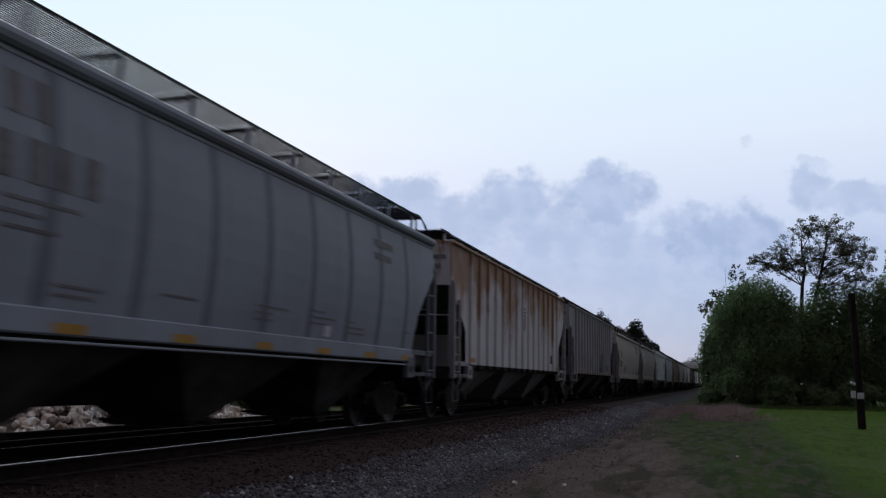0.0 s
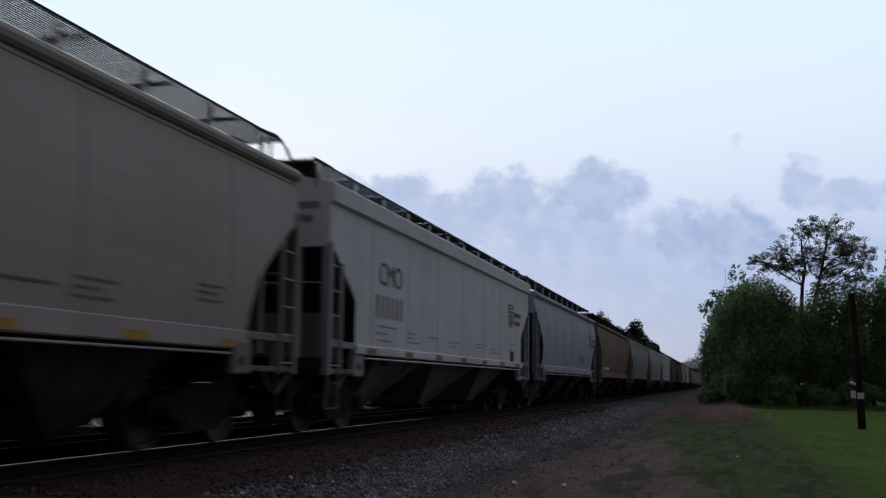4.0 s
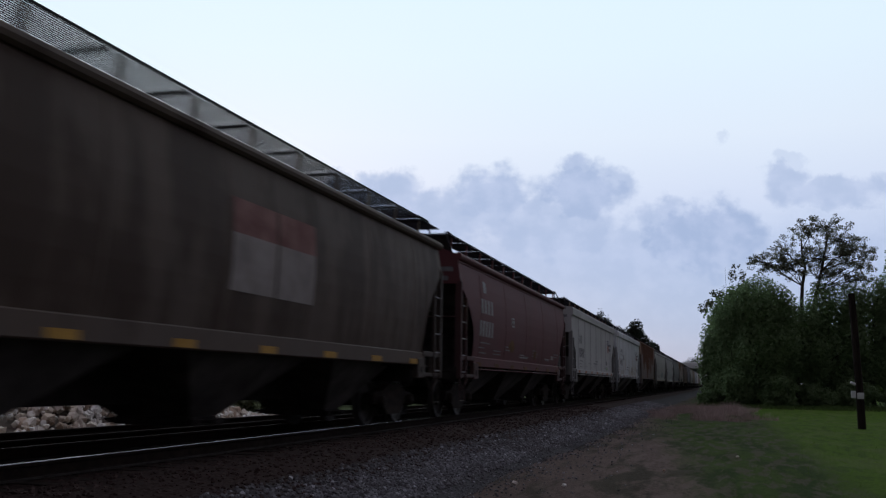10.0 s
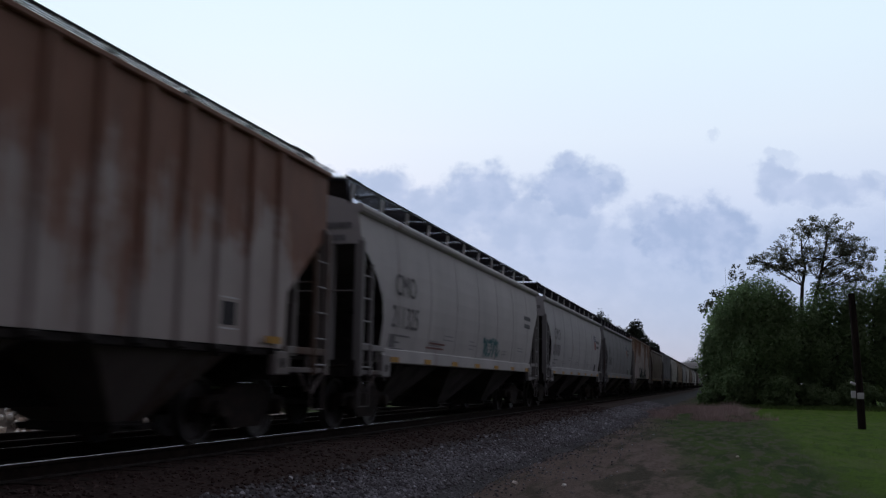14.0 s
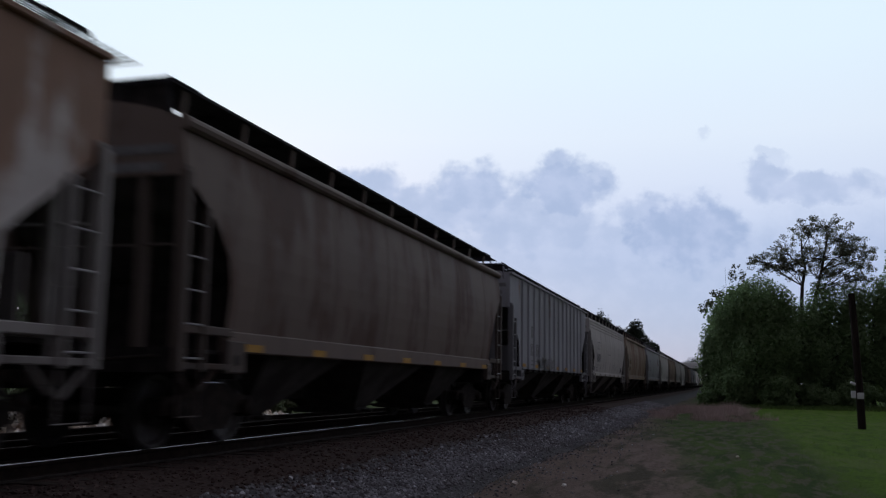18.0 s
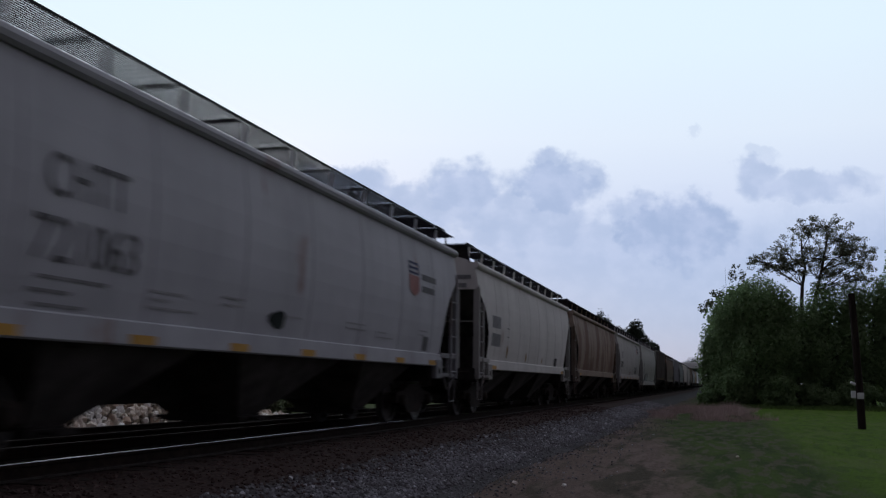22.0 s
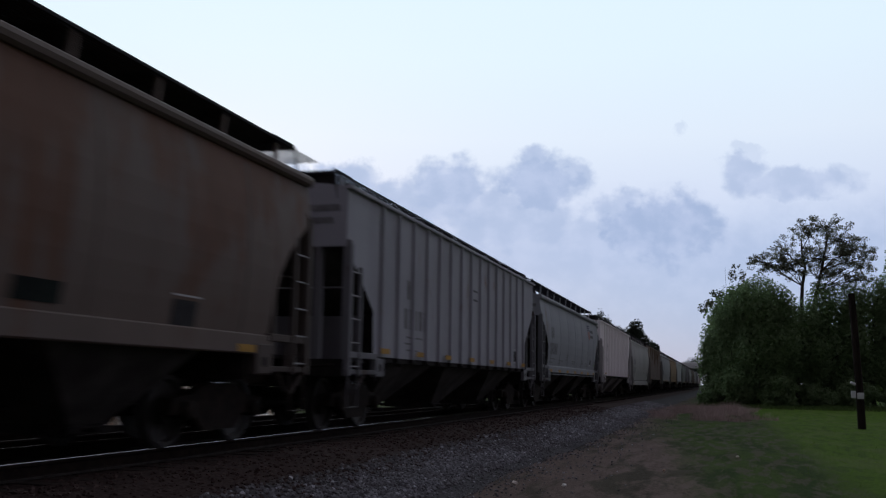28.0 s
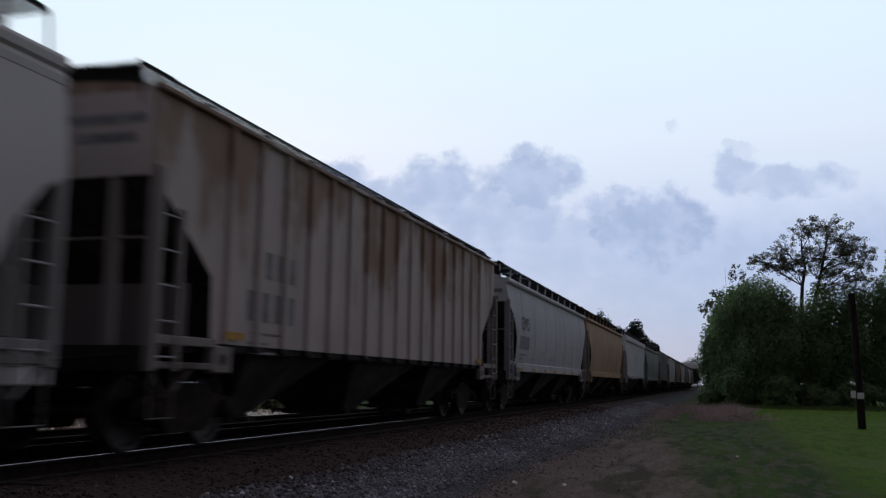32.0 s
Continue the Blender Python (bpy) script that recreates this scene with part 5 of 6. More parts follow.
    (329.95, dict(kind="rounded", paint=(0.23, 0.235, 0.245), rust=0.08, label="grey rounded covered hopper with a shield emblem", seam=0.78, marks=[ID_PLAIN, ("emblem", X0 + 11.95, 2.59), ("words", X0 + 12.8, 2.98, B), ("box", X0 + 13.05, 1.49), ("panel", X0 + 14.3, X0 + 14.55, 1.55, 1.66, GREEN_MARK), ("panel", X0 + 13.8, X0 + 13.95, 1.48, 1.56, RED_MARK)])),
    (347.97, dict(kind="posted", paint=(0.56, 0.53, 0.50), reflectors=3, rust=0.62, drip=0.15, rust_colour=(0.24, 0.125, 0.07), label="pale ribbed covered hopper with rust and dark graffiti", pale_hoppers=True, ribs=17, marks=[
        ("letters", X0 + 5.1, 1.45, 0.54), ("id", 4, X0 + 2.6, 2.45, 4, B)])),
    (366.21, dict(kind="rounded", paint=(0.165, 0.128, 0.108), rust=0.62, rust_colour=(0.082, 0.044, 0.032), fine_board=False, label="dull brown rounded covered hopper with faded markings", seams=6)),
    (384.52, dict(kind="posted", paint=(0.335, 0.345, 0.37), rust=0.12, label="blue-grey ribbed covered hopper with faded lettering", ribs=14, marks=[
        ID_POST, ("panel", X0 + 8.64, X0 + 9.1, 2.92, 2.97, B), ("panel", X0 + 8.64, X0 + 9.1, 3.15, 3.20, B), ("scrawl", X0 + 4.4, 1.38, 3.2, 0.32, FADED_MARK, 6)])),
    (402.53, dict(kind="stepped", paint=(0.47, 0.45, 0.43), rust=0.04, fine_board=False, label="light grey covered hopper with a stepped top chord", pale_hoppers=True, reflector=DULL_MARK, marks=[("id", "CHTT", X0 + 2.45, 2.56, 6, FADED_MARK), ("panel", X0 + 7.2, X0 + 8.6, 2.42, 2.46, FADED_MARK), ("box", X0 + 14.2, 1.5), ("panel", X0 + 1.5, X0 + 1.9, 1.5, 1.72, FADED_MARK)])),
    (421.19, dict(kind="rounded", paint=(0.33, 0.27, 0.215), rust=0.62, rust_colour=(0.20, 0.10, 0.065), label="tan rounded covered hopper with broad brown rust bands", seams=4, marks=[("panel", X0 + 1.69, X0 + 2.65, 2.24, 2.50, GRIME_MARK), ("panel", X0 + 1.65, X0 + 2.70, 1.78, 2.05, GRIME_MARK), ("panel", X0 + 1.75, X0 + 2.6, 2.30, 2.43, OCHRE_WASH), ("panel", X0 + 1.75, X0 + 2.62, 1.85, 1.98, OCHRE_WASH)])),
    (439.54, dict(kind="rounded", paint=(0.40, 0.405, 0.43), rust=0.03, label="pale blue-grey rounded covered hopper with dark lettering", marks=[ID_CHTT, ("emblem", X0 + 13.05, 2.58), ("words", X0 + 13.9, 2.96, B), ("panel", X0 + 14.2, X0 + 14.55, 1.5, 1.8, B), ("blot", X0 + 7.0, 1.55, 0.6, 0.3, TAG_MARK, 5)])),
    (458.4, dict(kind="short", paint=(0.56, 0.545, 0.52), rust=0.04, label="cream-grey rounded covered hopper with dark lettering", seams=8, reflectors=2, marks=[("panel", X0 + 1.5, X0 + 2.5, 2.35, 2.68, FADED_MARK), ("panel", X0 + 1.5, X0 + 2.55, 1.85, 2.2, FADED_MARK), ("panel", X0 + 3.4, X0 + 3.66, 2.40, 2.43, B), ("panel", X0 + 3.4, X0 + 3.66, 2.16, 2.19, B), ("box", X0 + 11.9, 1.48), ("blot", X0 + 3.43, 1.53, 0.26, 0.42, OCHRE_WASH, 1), ("blot", X0 + 6.3, 1.5, 0.26, 0.32, OCHRE_WASH, 2), ("blot", X0 + 9.2, 1.5, 0.22, 0.24, OCHRE_WASH, 3)])),
    (475.3, dict(kind="rounded", paint=(0.26, 0.20, 0.16), reflectors=2, rust=0.74, rust_colour=(0.105, 0.048, 0.030), fine_board=False, label="reddish brown rounded covered hopper stained with rust", seams=4)),
    (493.52, dict(kind="rounded", paint=(0.45, 0.435, 0.42), rust=0.05, label="grey rounded covered hopper with a dark scrawl", marks=[ID, ("emblem", X0 + 13.1, 2.97, 0.68, True), ("words", X0 + 13.9, 3.36, B), ("scrawl", X0 + 11.2, 1.58, 1.8, 0.48, B, 21), ("panel", X0 + 7.5, X0 + 8.7, 1.50, 1.54, RED_WASH), ("panel", X0 + 7.6, X0 + 8.7, 1.61, 1.66, RED_WASH)])),
    (511.97, dict(kind="deep", paint=(0.48, 0.47, 0.455), rust=0.06, label="light grey covered hopper with a deep sill and graffiti", seams=4, reflectors=2, marks=[
        ID_DEEP, ("blot", X0 + 2.7, 0.85, 1.6, 0.95, B, 31), ("scrawl", X0 + 4.3, 0.9, 2.6, 0.9, B, 32), ("scrawl", X0 + 3.4, 0.88, 2.6, 0.5, TAG_PALE, 33)])),
    (529.3, dict(kind="posted", paint=(0.16, 0.145, 0.135), rust=0.3, rust_colour=(0.10, 0.06, 0.04), label="dark grimy ribbed covered hopper", ribs=17)),
    (547.4, dict(kind="rounded", paint=(0.155, 0.122, 0.105), reflectors=2, rust=0.66, drip=0.10, rust_colour=(0.135, 0.068, 0.043), fine_board=False, label="dark red-brown rounded covered hopper stained with rust", seams=5, marks=[("box", X0 + 13.08, 1.47), ("panel", X0 + 10.48, X0 + 11.15, 1.55, 1.76, TAG_MARK)])),
    (565.77, dict(kind="posted", paint=(0.35, 0.355, 0.385), rust=0.12, label="blue-grey ribbed covered hopper with faded lettering", ribs=15, marks=[
        ("id", 2, X0 + 3.3, 2.5, 5, B), ("panel", X0 + 8.64, X0 + 9.1, 2.92, 2.97, B), ("panel", X0 + 8.64, X0 + 9.1, 3.15, 3.20, B), ("box", X0 + 13.7, 1.5)])),
    (583.81, dict(kind="smooth", paint=(0.30, 0.315, 0.335), rust=0.04, label="grey rounded covered hopper with dark lettering", marks=[ID_PLAIN, ("emblem", X0 + 12.15, 2.87, 0.68, True), ("words", X0 + 12.95, 3.26, B), ("panel", X0 + 12.7, X0 + 13.15, 1.73, 1.95, B), ("panel", X0 + 12.65, X0 + 13.2, 1.69, 1.72, W), ("panel", X0 + 14.3, X0 + 14.5, 1.70, 1.76, GREEN_MARK), ("panel", X0 + 14.55, X0 + 14.7, 1.71, 1.77, RED_MARK)])),
    (601.44, dict(kind="posted", paint=(0.86, 0.82, 0.82), rust=0.0, grime=0.05, label="off-white ribbed covered hopper with dark lettering", pale_hoppers=True, ribs=17, reflectors=2, marks=[
        ("id", 4, X0 + 2.57, 2.66, 4, B), ("blot", X0 + 5.9, 1.38, 0.4, 0.4, B, 2)])),
    (619.4, dict(kind="deep", paint=(0.47, 0.46, 0.45), rust=0.06, label="light grey covered hopper with a deep sill", seams=4, reflectors=2, marks=[ID_DEEP, ("panel", X0 + 14.2, X0 + 14.6, 1.5, 1.85, B)])),
    (637.02, dict(kind="posted", paint=(0.43, 0.38, 0.35), reflectors=2, rust=0.42, drip=0.12, rust_colour=(0.20, 0.125, 0.08), label="grey-brown ribbed covered hopper with rust stains", ribs=17, marks=[("id", 4, X0 + 2.47, 2.24, 4, B)])),
    (655.41, dict(kind="rounded", paint=(0.43, 0.44, 0.45), rust=0.04, label="pale grey rounded covered hopper", marks=[ID])),
    (672.9, dict(kind="rounded", paint=(0.36, 0.26, 0.17), rust=0.4, label="tan rounded covered hopper with rust stains")),
    (691.6, dict(kind="angular", paint=(0.56, 0.58, 0.59), rust=0.05, label="white slab-sided covered hopper", pale_hoppers=True, reflector=ORANGE)),
    (709.9, dict(kind="rounded", paint=(0.28, 0.30, 0.29), rust=0.1, label="greenish grey rounded covered hopper")),
    (728.2, dict(kind="posted", paint=(0.33, 0.33, 0.34), rust=0.2, label="grey ribbed covered hopper")),
    (746.4, dict(kind="rounded", paint=(0.40, 0.40, 0.40), rust=0.1, label="grey rounded covered hopper")),
    (764.7, dict(kind="rounded", paint=(0.20, 0.15, 0.12), rust=0.4, label="brown rounded covered hopper")),
    (783.0, dict(kind="rounded", paint=(0.42, 0.41, 0.40), rust=0.1, label="light grey rounded covered hopper")),
    (801.2, dict(kind="posted", paint=(0.30, 0.30, 0.31), rust=0.2, label="grey ribbed covered hopper")),
    (819.5, dict(kind="rounded", paint=(0.36, 0.35, 0.34), rust=0.1, label="grey rounded covered hopper")),
    (837.8, dict(kind="rounded", paint=(0.22, 0.16, 0.13), rust=0.4, label="brown rounded covered hopper")),
]
TRAIN = []
for lead, spec in CARS:
    TRAIN.append((lead, KINDS[spec["kind"]]["hl"], build_car(spec)))


# ---- beyond the track ----
def build_rocks():
    """A windrow of pale riprap beyond the second track, low where the grass takes over."""
    rng = random.Random(12)
    protos = [hull("rock", blob(rng, 1.0, 0.85)) for _ in range(8)]
    for me in protos:
        me.materials.append(ROCK)
    pile = tagged(empty("rubble_pile", (-17.2, 26, 0)), "heap of pale broken limestone beyond the second track", "rubble")
    spots = []
    for i in range(298):
        y = rng.uniform(18.4, 33.4)
        h = 1.15 * (0.95 + 0.15 * math.sin(y * 0.9) + 0.08 * math.sin(y * 2.3)) * min(1, max(0.12, (y - 19.0) / 1.8)) * (1 if y < 27.8 else max(0.25, 1 - (y - 27.8) / 4.2))
        u = rng.uniform(0, 1)
        spots.append((-15.6 - 1.5 * u + rng.uniform(-0.15, 0.15), y, h * math.sin(u * math.pi * 0.55)))
    for i, (x, y, z) in enumerate(spots):
        s = rng.uniform(0.10, 0.23)
        ob = new("rock", protos[i % 8])
        ob.parent = pile
        ob.matrix_basis = pose(x + 17.2, y - 26, max(z - 0.05, 0.03), rng.uniform(0, 360), rng.uniform(0, 360), rng.uniform(0, 360)) @ Matrix.Diagonal((s, s, s, 1))
    # smaller broken stone between and in front of the blocks
    sh = Shape()
    for k in range(900):
        y = rng.uniform(16.9, 33.6)
        h = 1.12 * (0.95 + 0.15 * math.sin(y * 0.9) + 0.08 * math.sin(y * 2.3)) * min(1, max(0.08, (y - 18.8) / 2.0)) * (1 if y < 27.8 else max(0.25, 1 - (y - 27.8) / 4.2))
        u = rng.random() ** 1.3
        p = Vector((-15.5 - 1.6 * u + 17.2, y - 26, max(h * math.sin(u * math.pi * 0.55), 0.02)))
        s, n = rng.uniform(0.05, 0.13), len(sh.v)
        me = protos[k % 8]
        spin = pose(0, 0, 0, rng.uniform(0, 360), rng.uniform(0, 360), rng.uniform(0, 360))
        sh.v += [tuple(p + spin @ (v.co * s)) for v in me.vertices]
        sh.f += [tuple(n + i for i in f.vertices) for f in me.polygons]
    tagged(part("broken_stone", sh, RUBBLE, pile), kind="stuff")
    # earth core that the stones lie on
    rows = []
    for j in range(36):
        y = 16 + j * 0.53
        h = 1.0 * (0.95 + 0.15 * math.sin(y * 0.9)) * min(1, max(0.1, (y - 19.2) / 1.8)) * (1 if y < 27.8 else max(0.1, 1 - (y - 27.8) / 3.8))
        rows.append([(-15.7 + 17.2, y - 26, -0.05), (-16.2 + 17.2, y - 26, h * 0.45), (-17.0 + 17.2, y - 26, h * 0.9), (-18.0 + 17.2, y - 26, h * 0.85), (-19.5 + 17.2, y - 26, -0.05)])
    part("rubble_core", Shape().grid(rows), EARTH, pile)


def leaf_cloud(rng, blobs, count, size, flat=0.0):
    """Small leaf cards filling a set of ellipsoids, denser by the skin."""
    vs, fs = [], []
    total = sum(b[3] * b[4] * b[5] for b in blobs)
    for cx, cy, cz, rx, ry, rz in blobs:
        n = int(count * rx * ry * rz / total)
        for _ in range(n):
            d = Vector((rng.gauss(0, 1), rng.gauss(0, 1), rng.gauss(0, 1))).normalized()
            r = rng.random() ** 0.30
            ruff = 1 + 0.22 * noise.noise((d.x * 3 + cx, d.y * 3 + cy, d.z * 3 + cz))
            p = Vector((cx + d.x * rx * r * ruff, cy + d.y * ry * r * ruff, cz + d.z * rz * r * ruff))
            s = size * rng.uniform(0.6, 1.4)
            face = (d * 0.7 + Vector((rng.gauss(0, 0.5), rng.gauss(0, 0.5), 0.45 + rng.gauss(0, 0.5)))).normalized()
            u = face.cross(Vector((rng.gauss(0, 1), rng.gauss(0, 1), rng.gauss(0, 1)))).normalized()
            w = face.cross(u) * 0.6
            i = len(vs)
            vs += [tuple(p - u * s * 0.5), tuple(p + w * s * 0.5), tuple(p + u * s * 0.5), tuple(p - w * s * 0.5)]
            fs.append((i, i + 1, i + 2, i + 3))
    sh = Shape()
    sh.v, sh.f = vs, fs
    return sh


def build_tree(name, x, y, height, blobs, count, size, leaf, label, group="", trunk_r=0.18, seed=1, limbs=True):
    rng = random.Random(seed)
    tree = tagged(empty(name, (x, y, 0)), label, "tree", group)
    sh = Shape()
    lean = rng.uniform(-0.3, 0.3)
    top = max(b[2] for b in blobs)
    spine = [(lean * t * t * 2 + 0.12 * math.sin(t * 5 + seed), 0.1 * math.sin(t * 4 + 1), -0.1 + top * t) for t in (0, 0.15, 0.3, 0.45, 0.6, 0.75, 0.9, 1.0)]
    sh.tube(spine, trunk_r, 8, trunk_r * 0.2)
    trunk = part("trunk", sh, BARK, tree)
    if limbs:
        for i, b in enumerate(blobs[::11] if len(blobs) > 60 else blobs):
            t = rng.uniform(0.3, 0.75)
            k = min(int(t * 7), 6)
            a, e = Vector(spine[k]), Vector(b[:3])
            mid = a.lerp(e, 0.5) + Vector((rng.uniform(-0.2, 0.2), rng.uniform(-0.2, 0.2), rng.uniform(0.0, 0.35)))
            part("limb", Shape().tube([a, a.lerp(mid, 0.6), mid, mid.lerp(e, 0.6), e], trunk_r * 0.24, 6, trunk_r * 0.05), BARK, trunk)
    part("crown", leaf_cloud(rng, blobs, count, size), leaf, tree)
    return tree


def crown(rng, rx, ry, z0, z1, n):
    """Ellipsoids for a bushy crown from z0 to z1."""
    out = [(0, 0, (z0 + z1) / 2, rx * 0.72, ry * 0.72, (z1 - z0) * 0.46)]
    for i in range(n):
        a = i * 2.4 + rng.uniform(-0.4, 0.4)
        z = z0 + (z1 - z0) * rng.uniform(0.15, 0.86)
        w = math.sin(math.pi * min(max((z - z0) / (z1 - z0), 0.1), 0.93)) ** 0.6
        out.append((math.cos(a) * rx * 0.62 * w, math.sin(a) * ry * 0.62 * w, z, rx * 0.40, ry * 0.40, (z1 - z0) * 0.17))
    return out


def build_tall_tree(x, y):
    """The thin-crowned tree: two forked stems, twigs and fine leaf sprays with sky between."""
    rng = random.Random(41)
    tree = tagged(empty("tall_tree", (x, y, 0)), "tall thin-crowned tree with sky between its leaves", "tree", "trees at the lawn's edge")
    stem = [(0.1, 0, -0.1), (0.05, 0, 3.0), (0.0, 0, 6.0), (-0.08, 0.1, 8.0), (0.02, 0.1, 9.4), (0.28, 0, 10.8), (0.05, 0, 12.2), (0.1, 0, 13.2)]
    other = [(0.1, 0.1, 4.5), (0.7, 0.2, 7.2), (1.05, 0.2, 8.8), (1.5, 0, 10.6), (1.9, 0, 12.6), (2.0, 0, 14.2)]
    trunk = part("trunk", Shape().tube(stem, 0.24, 8, 0.04).tube(other, 0.19, 8, 0.035), BARK, tree)
    nodes = [Vector(p) for p in stem[4:] + other[2:]]
    # leaf masses of the crown: centre, half width, half height
    masses = [(-2.5, 11.3, 1.45, 0.85), (-3.2, 11.5, 0.75, 0.5), (-1.2, 12.2, 1.25, 1.1), (-0.6, 10.6, 1.1, 0.8), (0.7, 13.6, 1.5, 1.35), (2.0, 14.2, 1.3, 0.95), (2.8, 13.0, 1.6, 1.3),
              (1.7, 11.6, 1.9, 1.2), (4.0, 12.1, 1.3, 0.95), (4.9, 11.7, 0.8, 0.55), (3.2, 10.7, 1.5, 0.8), (1.2, 10.2, 1.2, 0.7), (4.5, 10.9, 0.9, 0.5), (2.4, 9.6, 1.6, 0.7),
              (4.2, 9.8, 1.3, 0.7), (-1.6, 11.0, 0.9, 0.7), (3.4, 11.9, 1.2, 0.9), (0.2, 11.8, 1.0, 0.9)]
    sprays = []
    for cx, cz, rx, rz in masses:
        c = Vector((cx, rng.uniform(-0.6, 0.6), cz))
        near = min(nodes, key=lambda p: (p - c).length + 3.0 * max(0, p.z - c.z + 0.9))
        mid = near.lerp(c, 0.5) + Vector((rng.uniform(-0.2, 0.2), 0, rng.uniform(-0.1, 0.3)))
        limb = Shape().tube([near, near.lerp(mid, 0.6), mid, mid.lerp(c, 0.6), c], 0.05, 6, 0.02)
        for _ in range(int(23 * rx * rz) + 8):
            a, r = rng.uniform(0, 6.28), rng.random() ** 0.5
            p = Vector((cx + rx * r * math.cos(a), c.y + rng.uniform(-0.9, 0.9), cz + rz * r * math.sin(a)))
            root = mid.lerp(c, rng.uniform(0.4, 1.0))
            limb.tube([root, root.lerp(p, 0.5) + Vector((0, 0, rng.uniform(-0.05, 0.15))), p], 0.022, 4, 0.008)
            q = rng.uniform(0.15, 0.30)
            sprays.append((p.x, p.y, p.z, q * rng.uniform(0.9, 1.5), q * 1.2, q * rng.uniform(0.6, 1.0)))
        part("limb", limb, BARK, trunk)
    part("crown", leaf_cloud(rng, sprays, 16500, 0.14), LEAF_TALL, tree)


def build_woods():
    rng = random.Random(77)
    g = "trees at the lawn's edge"
    dense = "dense dark green broadleaf tree at the lawn's edge"
    rows = [(2.7, 74.0, 3.3, 9.9, 17, 15000), (0.9, 76.0, 2.4, 8.0, 13, 9000), (-0.3, 77.0, 1.6, 6.0, 11, 5000), (5.5, 77.0, 2.6, 7.9, 13, 10000), (8.5, 79.0, 3.0, 9.6, 14, 13000),
            (11.2, 80.0, 2.6, 10.0, 14, 12000), (13.9, 82.0, 2.4, 13.0, 15, 12000), (16.8, 81.0, 3.0, 11.0, 13, 8000), (19.5, 84.0, 4.0, 12.5, 13, 8000), (4.2, 86.0, 3.4, 8.3, 11, 6000), (8.2, 88.0, 3.6, 8.8, 11, 6000)]
    for i, (x, y, r, z1, n, count) in enumerate(rows):
        build_tree("tree", x, y, z1, crown(rng, r, r * 0.9, -0.4, z1, n + 8), int(count * 1.9), 0.21, LEAF, dense, g, 0.2, 10 + i)
    # unseen trees added behind, along the railway, to shade the far cars
    for i in range(11):
        y = 96 + i * 15 + rng.uniform(-2, 2)
        build_tree("tree", 2.9 + rng.uniform(-0.3, 1.0) - i * 0.25, y, 11.5, crown(rng, 4.4, 7.5, -0.4, rng.uniform(10.0, 11.5) + 0.3 * i, 12), 3600, 0.55, LEAF, "dark broadleaf tree, unseen, added to shade the far cars", "woods along the railway", 0.22, 200 + i, False)
    for i, (x, y, r) in enumerate(((-0.6, 74.5, 1.3), (1.2, 72.8, 1.4), (3.9, 72.2, 1.5), (6.6, 75.0, 1.7), (9.4, 76.3, 1.8), (12.8, 77.6, 1.9), (16.2, 79.0, 2.0))):
        build_tree("bush", x, y, 2.6, crown(rng, r, r * 0.9, -0.6, rng.uniform(1.2, 2.4), 9), 3600, 0.21, LEAF, "shaggy green bush at the foot of the trees", "bushes before the trees", 0.05, 30 + i, False)
    build_tall_tree(6.4, 80.0)
    # sprigs above the shoulder of the dense trees
    build_tree("sapling", 0.75, 74.0, 10.6, [(0.25, 0, 9.6, 0.35, 0.3, 0.5), (0.45, 0, 10.3, 0.22, 0.2, 0.22), (0.75, 0, 10.35, 0.16, 0.2, 0.16), (1.0, 0, 9.6, 0.3, 0.3, 0.5), (-0.9, 0, 8.3, 0.5, 0.4, 0.3), (-1.4, 0, 7.6, 0.5, 0.3, 0.3), (-1.9, 0, 7.2, 0.4, 0.3, 0.35)],
               420, 0.20, LEAF_TALL, "slender sapling rising above the dense trees", g, 0.03, 44)
    far = "distant tree behind the railway"
    gf = "distant trees"
    for i, (x, y, r, z1) in enumerate(((-26.0, 200, 3.2, 15.8), (-23.9, 199, 2.8, 16.6), (-22.2, 203, 2.6, 15.0), (-20.3, 200, 2.4, 13.6), (-18.6, 201, 2.2, 13.0), (-17.1, 196, 2.8, 14.2), (-15.2, 199, 2.2, 12.4), (-13.4, 202, 1.6, 10.6), (-29.5, 200, 3.4, 17.4), (-35, 205, 4.0, 18.5),
                                       (-27.0, 520, 6.5, 15.0), (-16.0, 560, 5.5, 17.5), (-12.0, 540, 4.0, 16.5), (-40.0, 540, 8.0, 15.0))):
        build_tree("far_tree", x, y, z1, crown(rng, r * 1.1, r, 1.0, z1, 18), 9000, 0.42, LEAF_FAR, far, gf, 0.3, 60 + i, False)
    # a belt of trees added across the railway to darken the gaps under the cars
    for i in range(15):
        y = -22 + i * 13.5 + rng.uniform(-2, 2)
        z1 = rng.uniform(7.5, 10.0)
        build_tree("tree", -31 + rng.uniform(-2.5, 2.5), y, z1, crown(rng, 5.0, 8.5, -1.2, z1, 14), 2600, 0.85, LEAF, "dark tree added beyond the second track to block low sky light", "trees beyond the tracks", 0.2, 120 + i, False)
    # low bushes past the rubble
    for i, (x, y, r, z1) in enumerate(((-16.9, 31.8, 0.7, 1.05), (-17.3, 34.6, 0.9, 1.3), (-17.6, 37.0, 1.1, 1.5), (-20.5, 43.0, 1.6, 1.7), (-21.5, 15.0, 1.8, 2.0), (-22.5, 22.0, 2.2, 2.6), (-22.5, 29.0, 2.2, 2.4), (-21.0, 51.0, 1.8, 2.0))):
        build_tree("bush", x, y, z1, crown(rng, r, r * 1.3, -0.2, z1, 7), 1300, 0.22, LEAF_PALE, "low green bush beyond the rubble heap", "bushes beyond the tracks", 0.05, 80 + i, False)


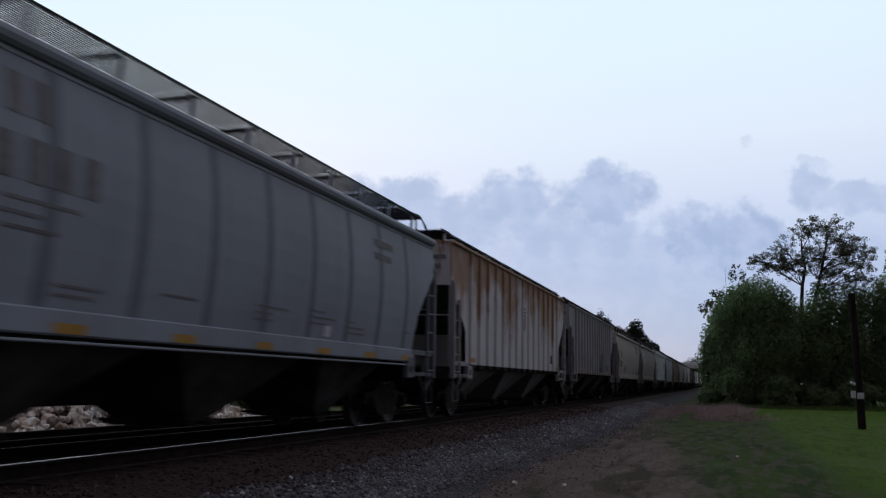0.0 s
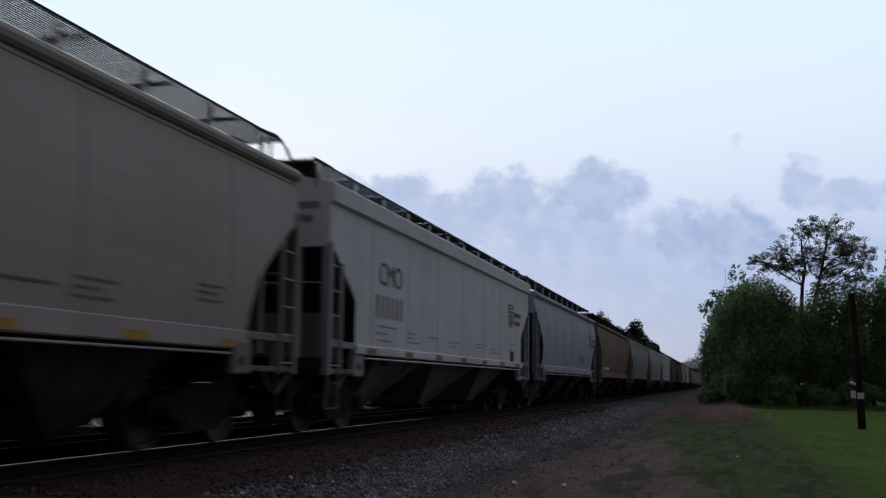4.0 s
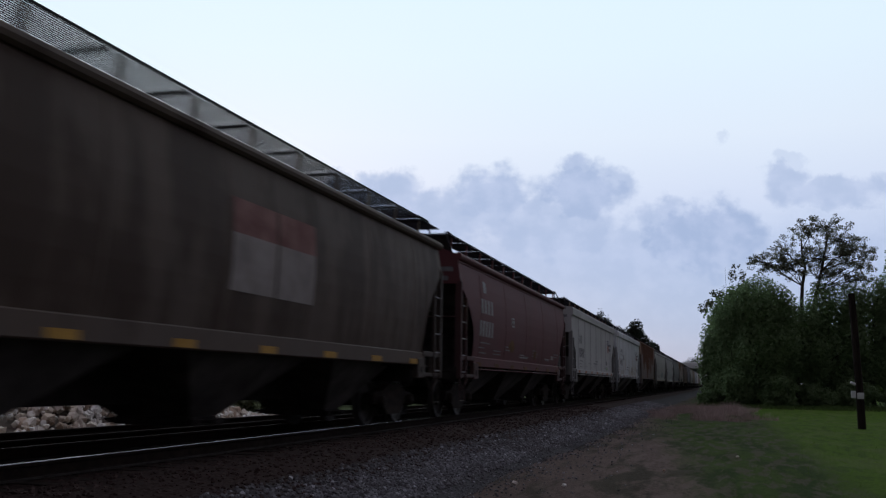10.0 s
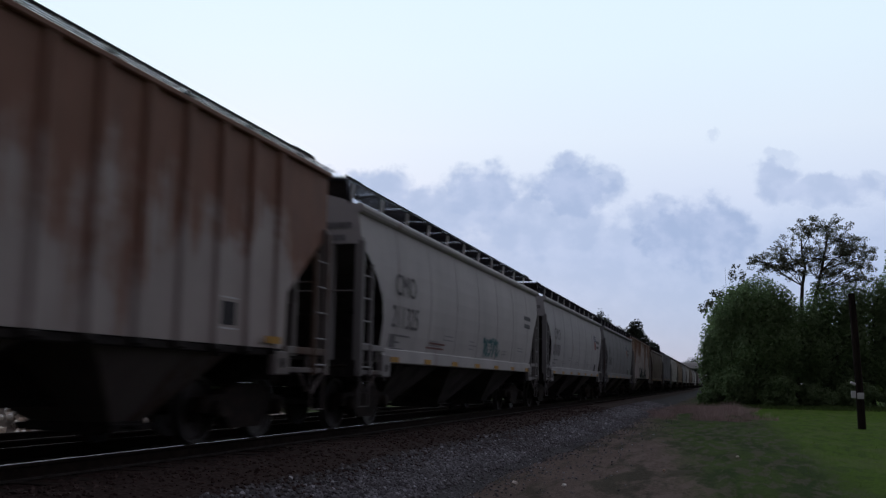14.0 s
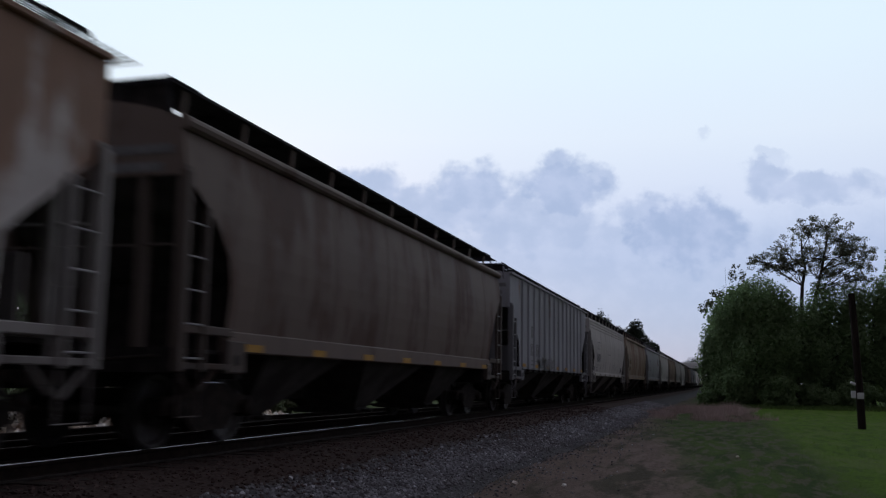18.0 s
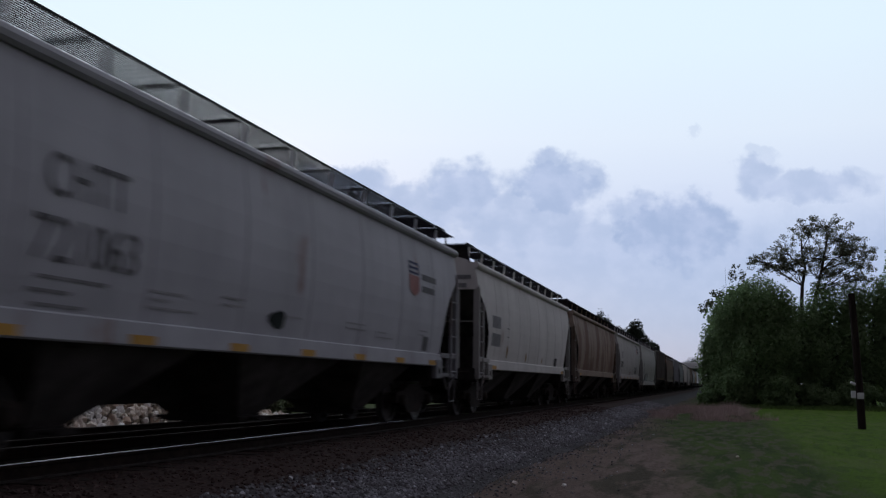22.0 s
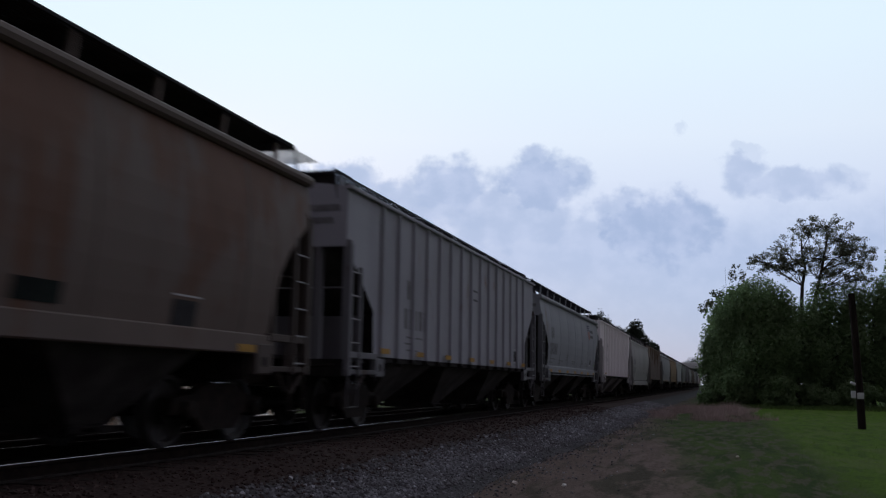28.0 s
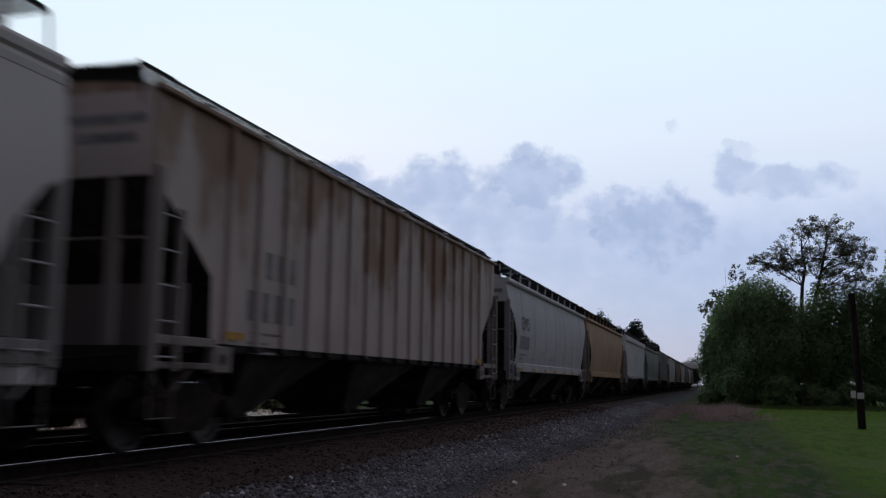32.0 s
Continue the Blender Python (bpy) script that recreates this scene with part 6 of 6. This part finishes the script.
def blades(name, spots, material, label, category):
    sh = Shape()
    for x, y, z, h, w, a, lean in spots:
        c, s = math.cos(a) * w, math.sin(a) * w
        i = len(sh.v)
        sh.v += [(x - c, y - s, z), (x + c, y + s, z), (x + lean * h, y + lean * h * 0.6, z + h)]
        sh.f.append((i, i + 1, i + 2))
    return single(name, sh, material, label, category, kind="stuff")


def build_grass():
    rng = random.Random(9)
    spots, weeds, dry = [], [], []
    while len(spots) < 7000:
        y = 11.0 + 58.0 * rng.random() ** 1.45
        x = rng.uniform(-2.6, 13.0)
        edge = 1.6 + 0.7 * noise.noise((x * 0.4, y * 0.25, 1.0))
        if x < edge:
            continue
        if noise.noise((x * 0.55, y * 0.3, 9.0)) > 0.28 and rng.random() > 0.25:
            continue
        spots.append((x, y, ground_height(x, y) - 0.01, rng.uniform(0.02, 0.045), 0.005 + 0.0002 * y, rng.uniform(0, 3.14), rng.uniform(-2.2, 2.2)))
    for k in range(220):
        x, y = rng.uniform(-3.3, 1.5), 11.0 + 40.0 * rng.random() ** 1.4
        if noise.noise((x * 0.9, y * 0.5, 4.0)) < -0.05:
            continue
        weeds.append((x, y, ground_height(x, y) - 0.01, rng.uniform(0.02, 0.07), 0.006 + 0.0003 * y, rng.uniform(0, 3.14), rng.uniform(-1.8, 1.8)))
    for k in range(22000):
        y = rng.uniform(42.0, 66.0)
        x = rng.uniform(-3.8, 2.4)
        env = noise.noise((x * 0.9, y * 0.35, 2.0)) + 0.25 - 0.35 * max(0, abs(x + 0.6) - 1.6)
        if env < 0 or rng.random() > 0.35 + env:
            continue
        dry.append((x, y, ground_height(x, y) - 0.02, rng.uniform(0.08, 0.24) + 0.7 * env * rng.random(), 0.011, rng.uniform(0, 3.14), rng.uniform(-0.7, 0.7)))
    rough = []
    for k in range(9000):
        y = 74.0 - 9.0 * rng.random() ** 1.6
        x = rng.uniform(-1.6, 14.5)
        rough.append((x, y, ground_height(x, y) - 0.02, rng.uniform(0.10, 0.30) + 0.25 * max(0, noise.noise((x * 0.6, y * 0.4, 6.0))), 0.016, rng.uniform(0, 3.14), rng.uniform(-0.9, 0.9)))
    blades("rough_grass", rough, ROUGH, "unmown dark grass before the trees", "grass")
    blades("lawn_grass", spots, GRASS, "short green lawn grass in uneven tufts", "grass")
    blades("trackside_weeds", weeds, WEED, "thin brownish weeds on bare dirt", "weeds")
    blades("dry_brush", dry, DRY, "dead reddish-brown brush before the trees", "brush")


def build_pole():
    pole = tagged(empty("utility_pole", (4.84, 37.6, 0)), "dark creosoted wooden pole with a pale marker plate", "pole")
    part("pole", Shape().tube([(0.02, 0, -0.3), (-0.02, 0, 1.5), (-0.09, 0, 3.5), (-0.15, 0, 4.9)], 0.145, 12, 0.115), POLE_WOOD, pole)
    part("marker_plate", Shape().chamfer(-0.12, 0.10, -0.20, -0.17, 1.08, 1.30, 0.006), PALE_METAL, pole, (0, 0, 0), "pale metal marker plate")
    part("side_box", Shape().chamfer(-0.30, -0.15, -0.10, 0.06, 1.10, 1.36, 0.01), PALE_METAL, pole, (0, 0, 0), "grey box on the pole's side")
    part("insulator", Shape().tube([(-0.16, -0.05, 1.60), (-0.24, -0.08, 1.62), (-0.32, -0.10, 1.66)], 0.055, 8, 0.045), WHITE_MARK, pole, (0, 0, 0), "white knob on a short arm")
    post = tagged(empty("marker_post", (11.2, 71.0, 0)), "low post with two white plates among the trees", "marker")
    part("post", Shape().tube([(0, 0, -0.1), (0, 0, 1.7)], 0.05, 8), POLE_WOOD, post)
    for z in (0.55, 1.4):
        part("plate", Shape().chamfer(-0.2, 0.2, -0.08, -0.055, z, z + 0.22, 0.006), WHITE_MARK, post)


def build_overpass():
    bridge = tagged(empty("road_overpass", (TX, 400, 0)), "distant pale concrete road overpass across the railway", "overpass")
    part("deck", Shape().chamfer(-60, 60, -5, 5, 8.0, 9.4, 0.1), CONCRETE, bridge)
    part("parapet", Shape().chamfer(-60, 60, -5.2, -4.9, 9.4, 10.3, 0.05), CONCRETE, bridge)
    part("parapet", Shape().chamfer(-60, 60, 4.9, 5.2, 9.4, 10.3, 0.05), CONCRETE, bridge)
    for x in (-22, -9.5, 6.5, 19):
        part("pier", Shape().chamfer(x - 0.7, x + 0.7, -4, 4, -0.5, 8.0, 0.1), CONCRETE, bridge)
    for s in (-1, 1):
        bank = Shape().hexa([(s * 45, -8, -0.2), (s * 110, -14, -0.2), (s * 110, 14, -0.2), (s * 45, 8, -0.2), (s * 58, -5.3, 8.1), (s * 110, -5.3, 8.1), (s * 110, 5.3, 8.1), (s * 58, 5.3, 8.1)])
        part("embankment", bank, GROUND, bridge, (0, 0, 0), "grassy approach bank")


def build_clouds():
    sh = Shape().grid([[(x, 0, z) for z in (-60, 400, 900, 1700)] for x in (-4200, -2000, 0, 2000, 4200)])
    ob = single("cloud_bank", sh, CLOUD, "blue-grey cumulus bank drifting over a pale dusk sky", "clouds", kind="structure")
    return ob


build_rocks()
build_woods()
build_grass()
build_pole()
build_overpass()
CLOUDS = build_clouds()


# ---- what moves ----
def motions():
    times = [0.0, 4.0, 8.0, 12.0, 16.0, 20.0, 24.0, 28.0, 32.0]
    for lead, half, car in TRAIN:
        walk(car, [(t, pose(TX, lead + half - travel(t), RAIL_Z, 0, 0, 90)) for t in times])
    # the wheels roll; every wheelset turns alike, so they share one set of keys
    first = WHEELSETS[0]
    walk(first, [(i / FPS, pose(0, 0, 0, 0, -math.degrees(travel(i / FPS) / 0.4575) % 360, 0)) for i in range(32 * FPS + 1)])
    keys = first.animation_data
    for ws in WHEELSETS[1:]:
        ws.rotation_mode = "QUATERNION"
        data = ws.animation_data_create()
        data.action = keys.action
        data.action_slot = keys.action_slot
    # the clouds drift slowly
    out = Vector((-math.sin(YAW), math.cos(YAW), 0.0)) * 2500
    right = Vector((math.cos(YAW), math.sin(YAW), 0.0))
    rows = []
    for t in times:
        p = EYE + out + right * (-6.3 * t) + Vector((0, 0, 1.25 * t))
        rows.append((t, pose(p.x, p.y, p.z, 0, 0, math.degrees(YAW))))
    walk(CLOUDS, rows)


motions()
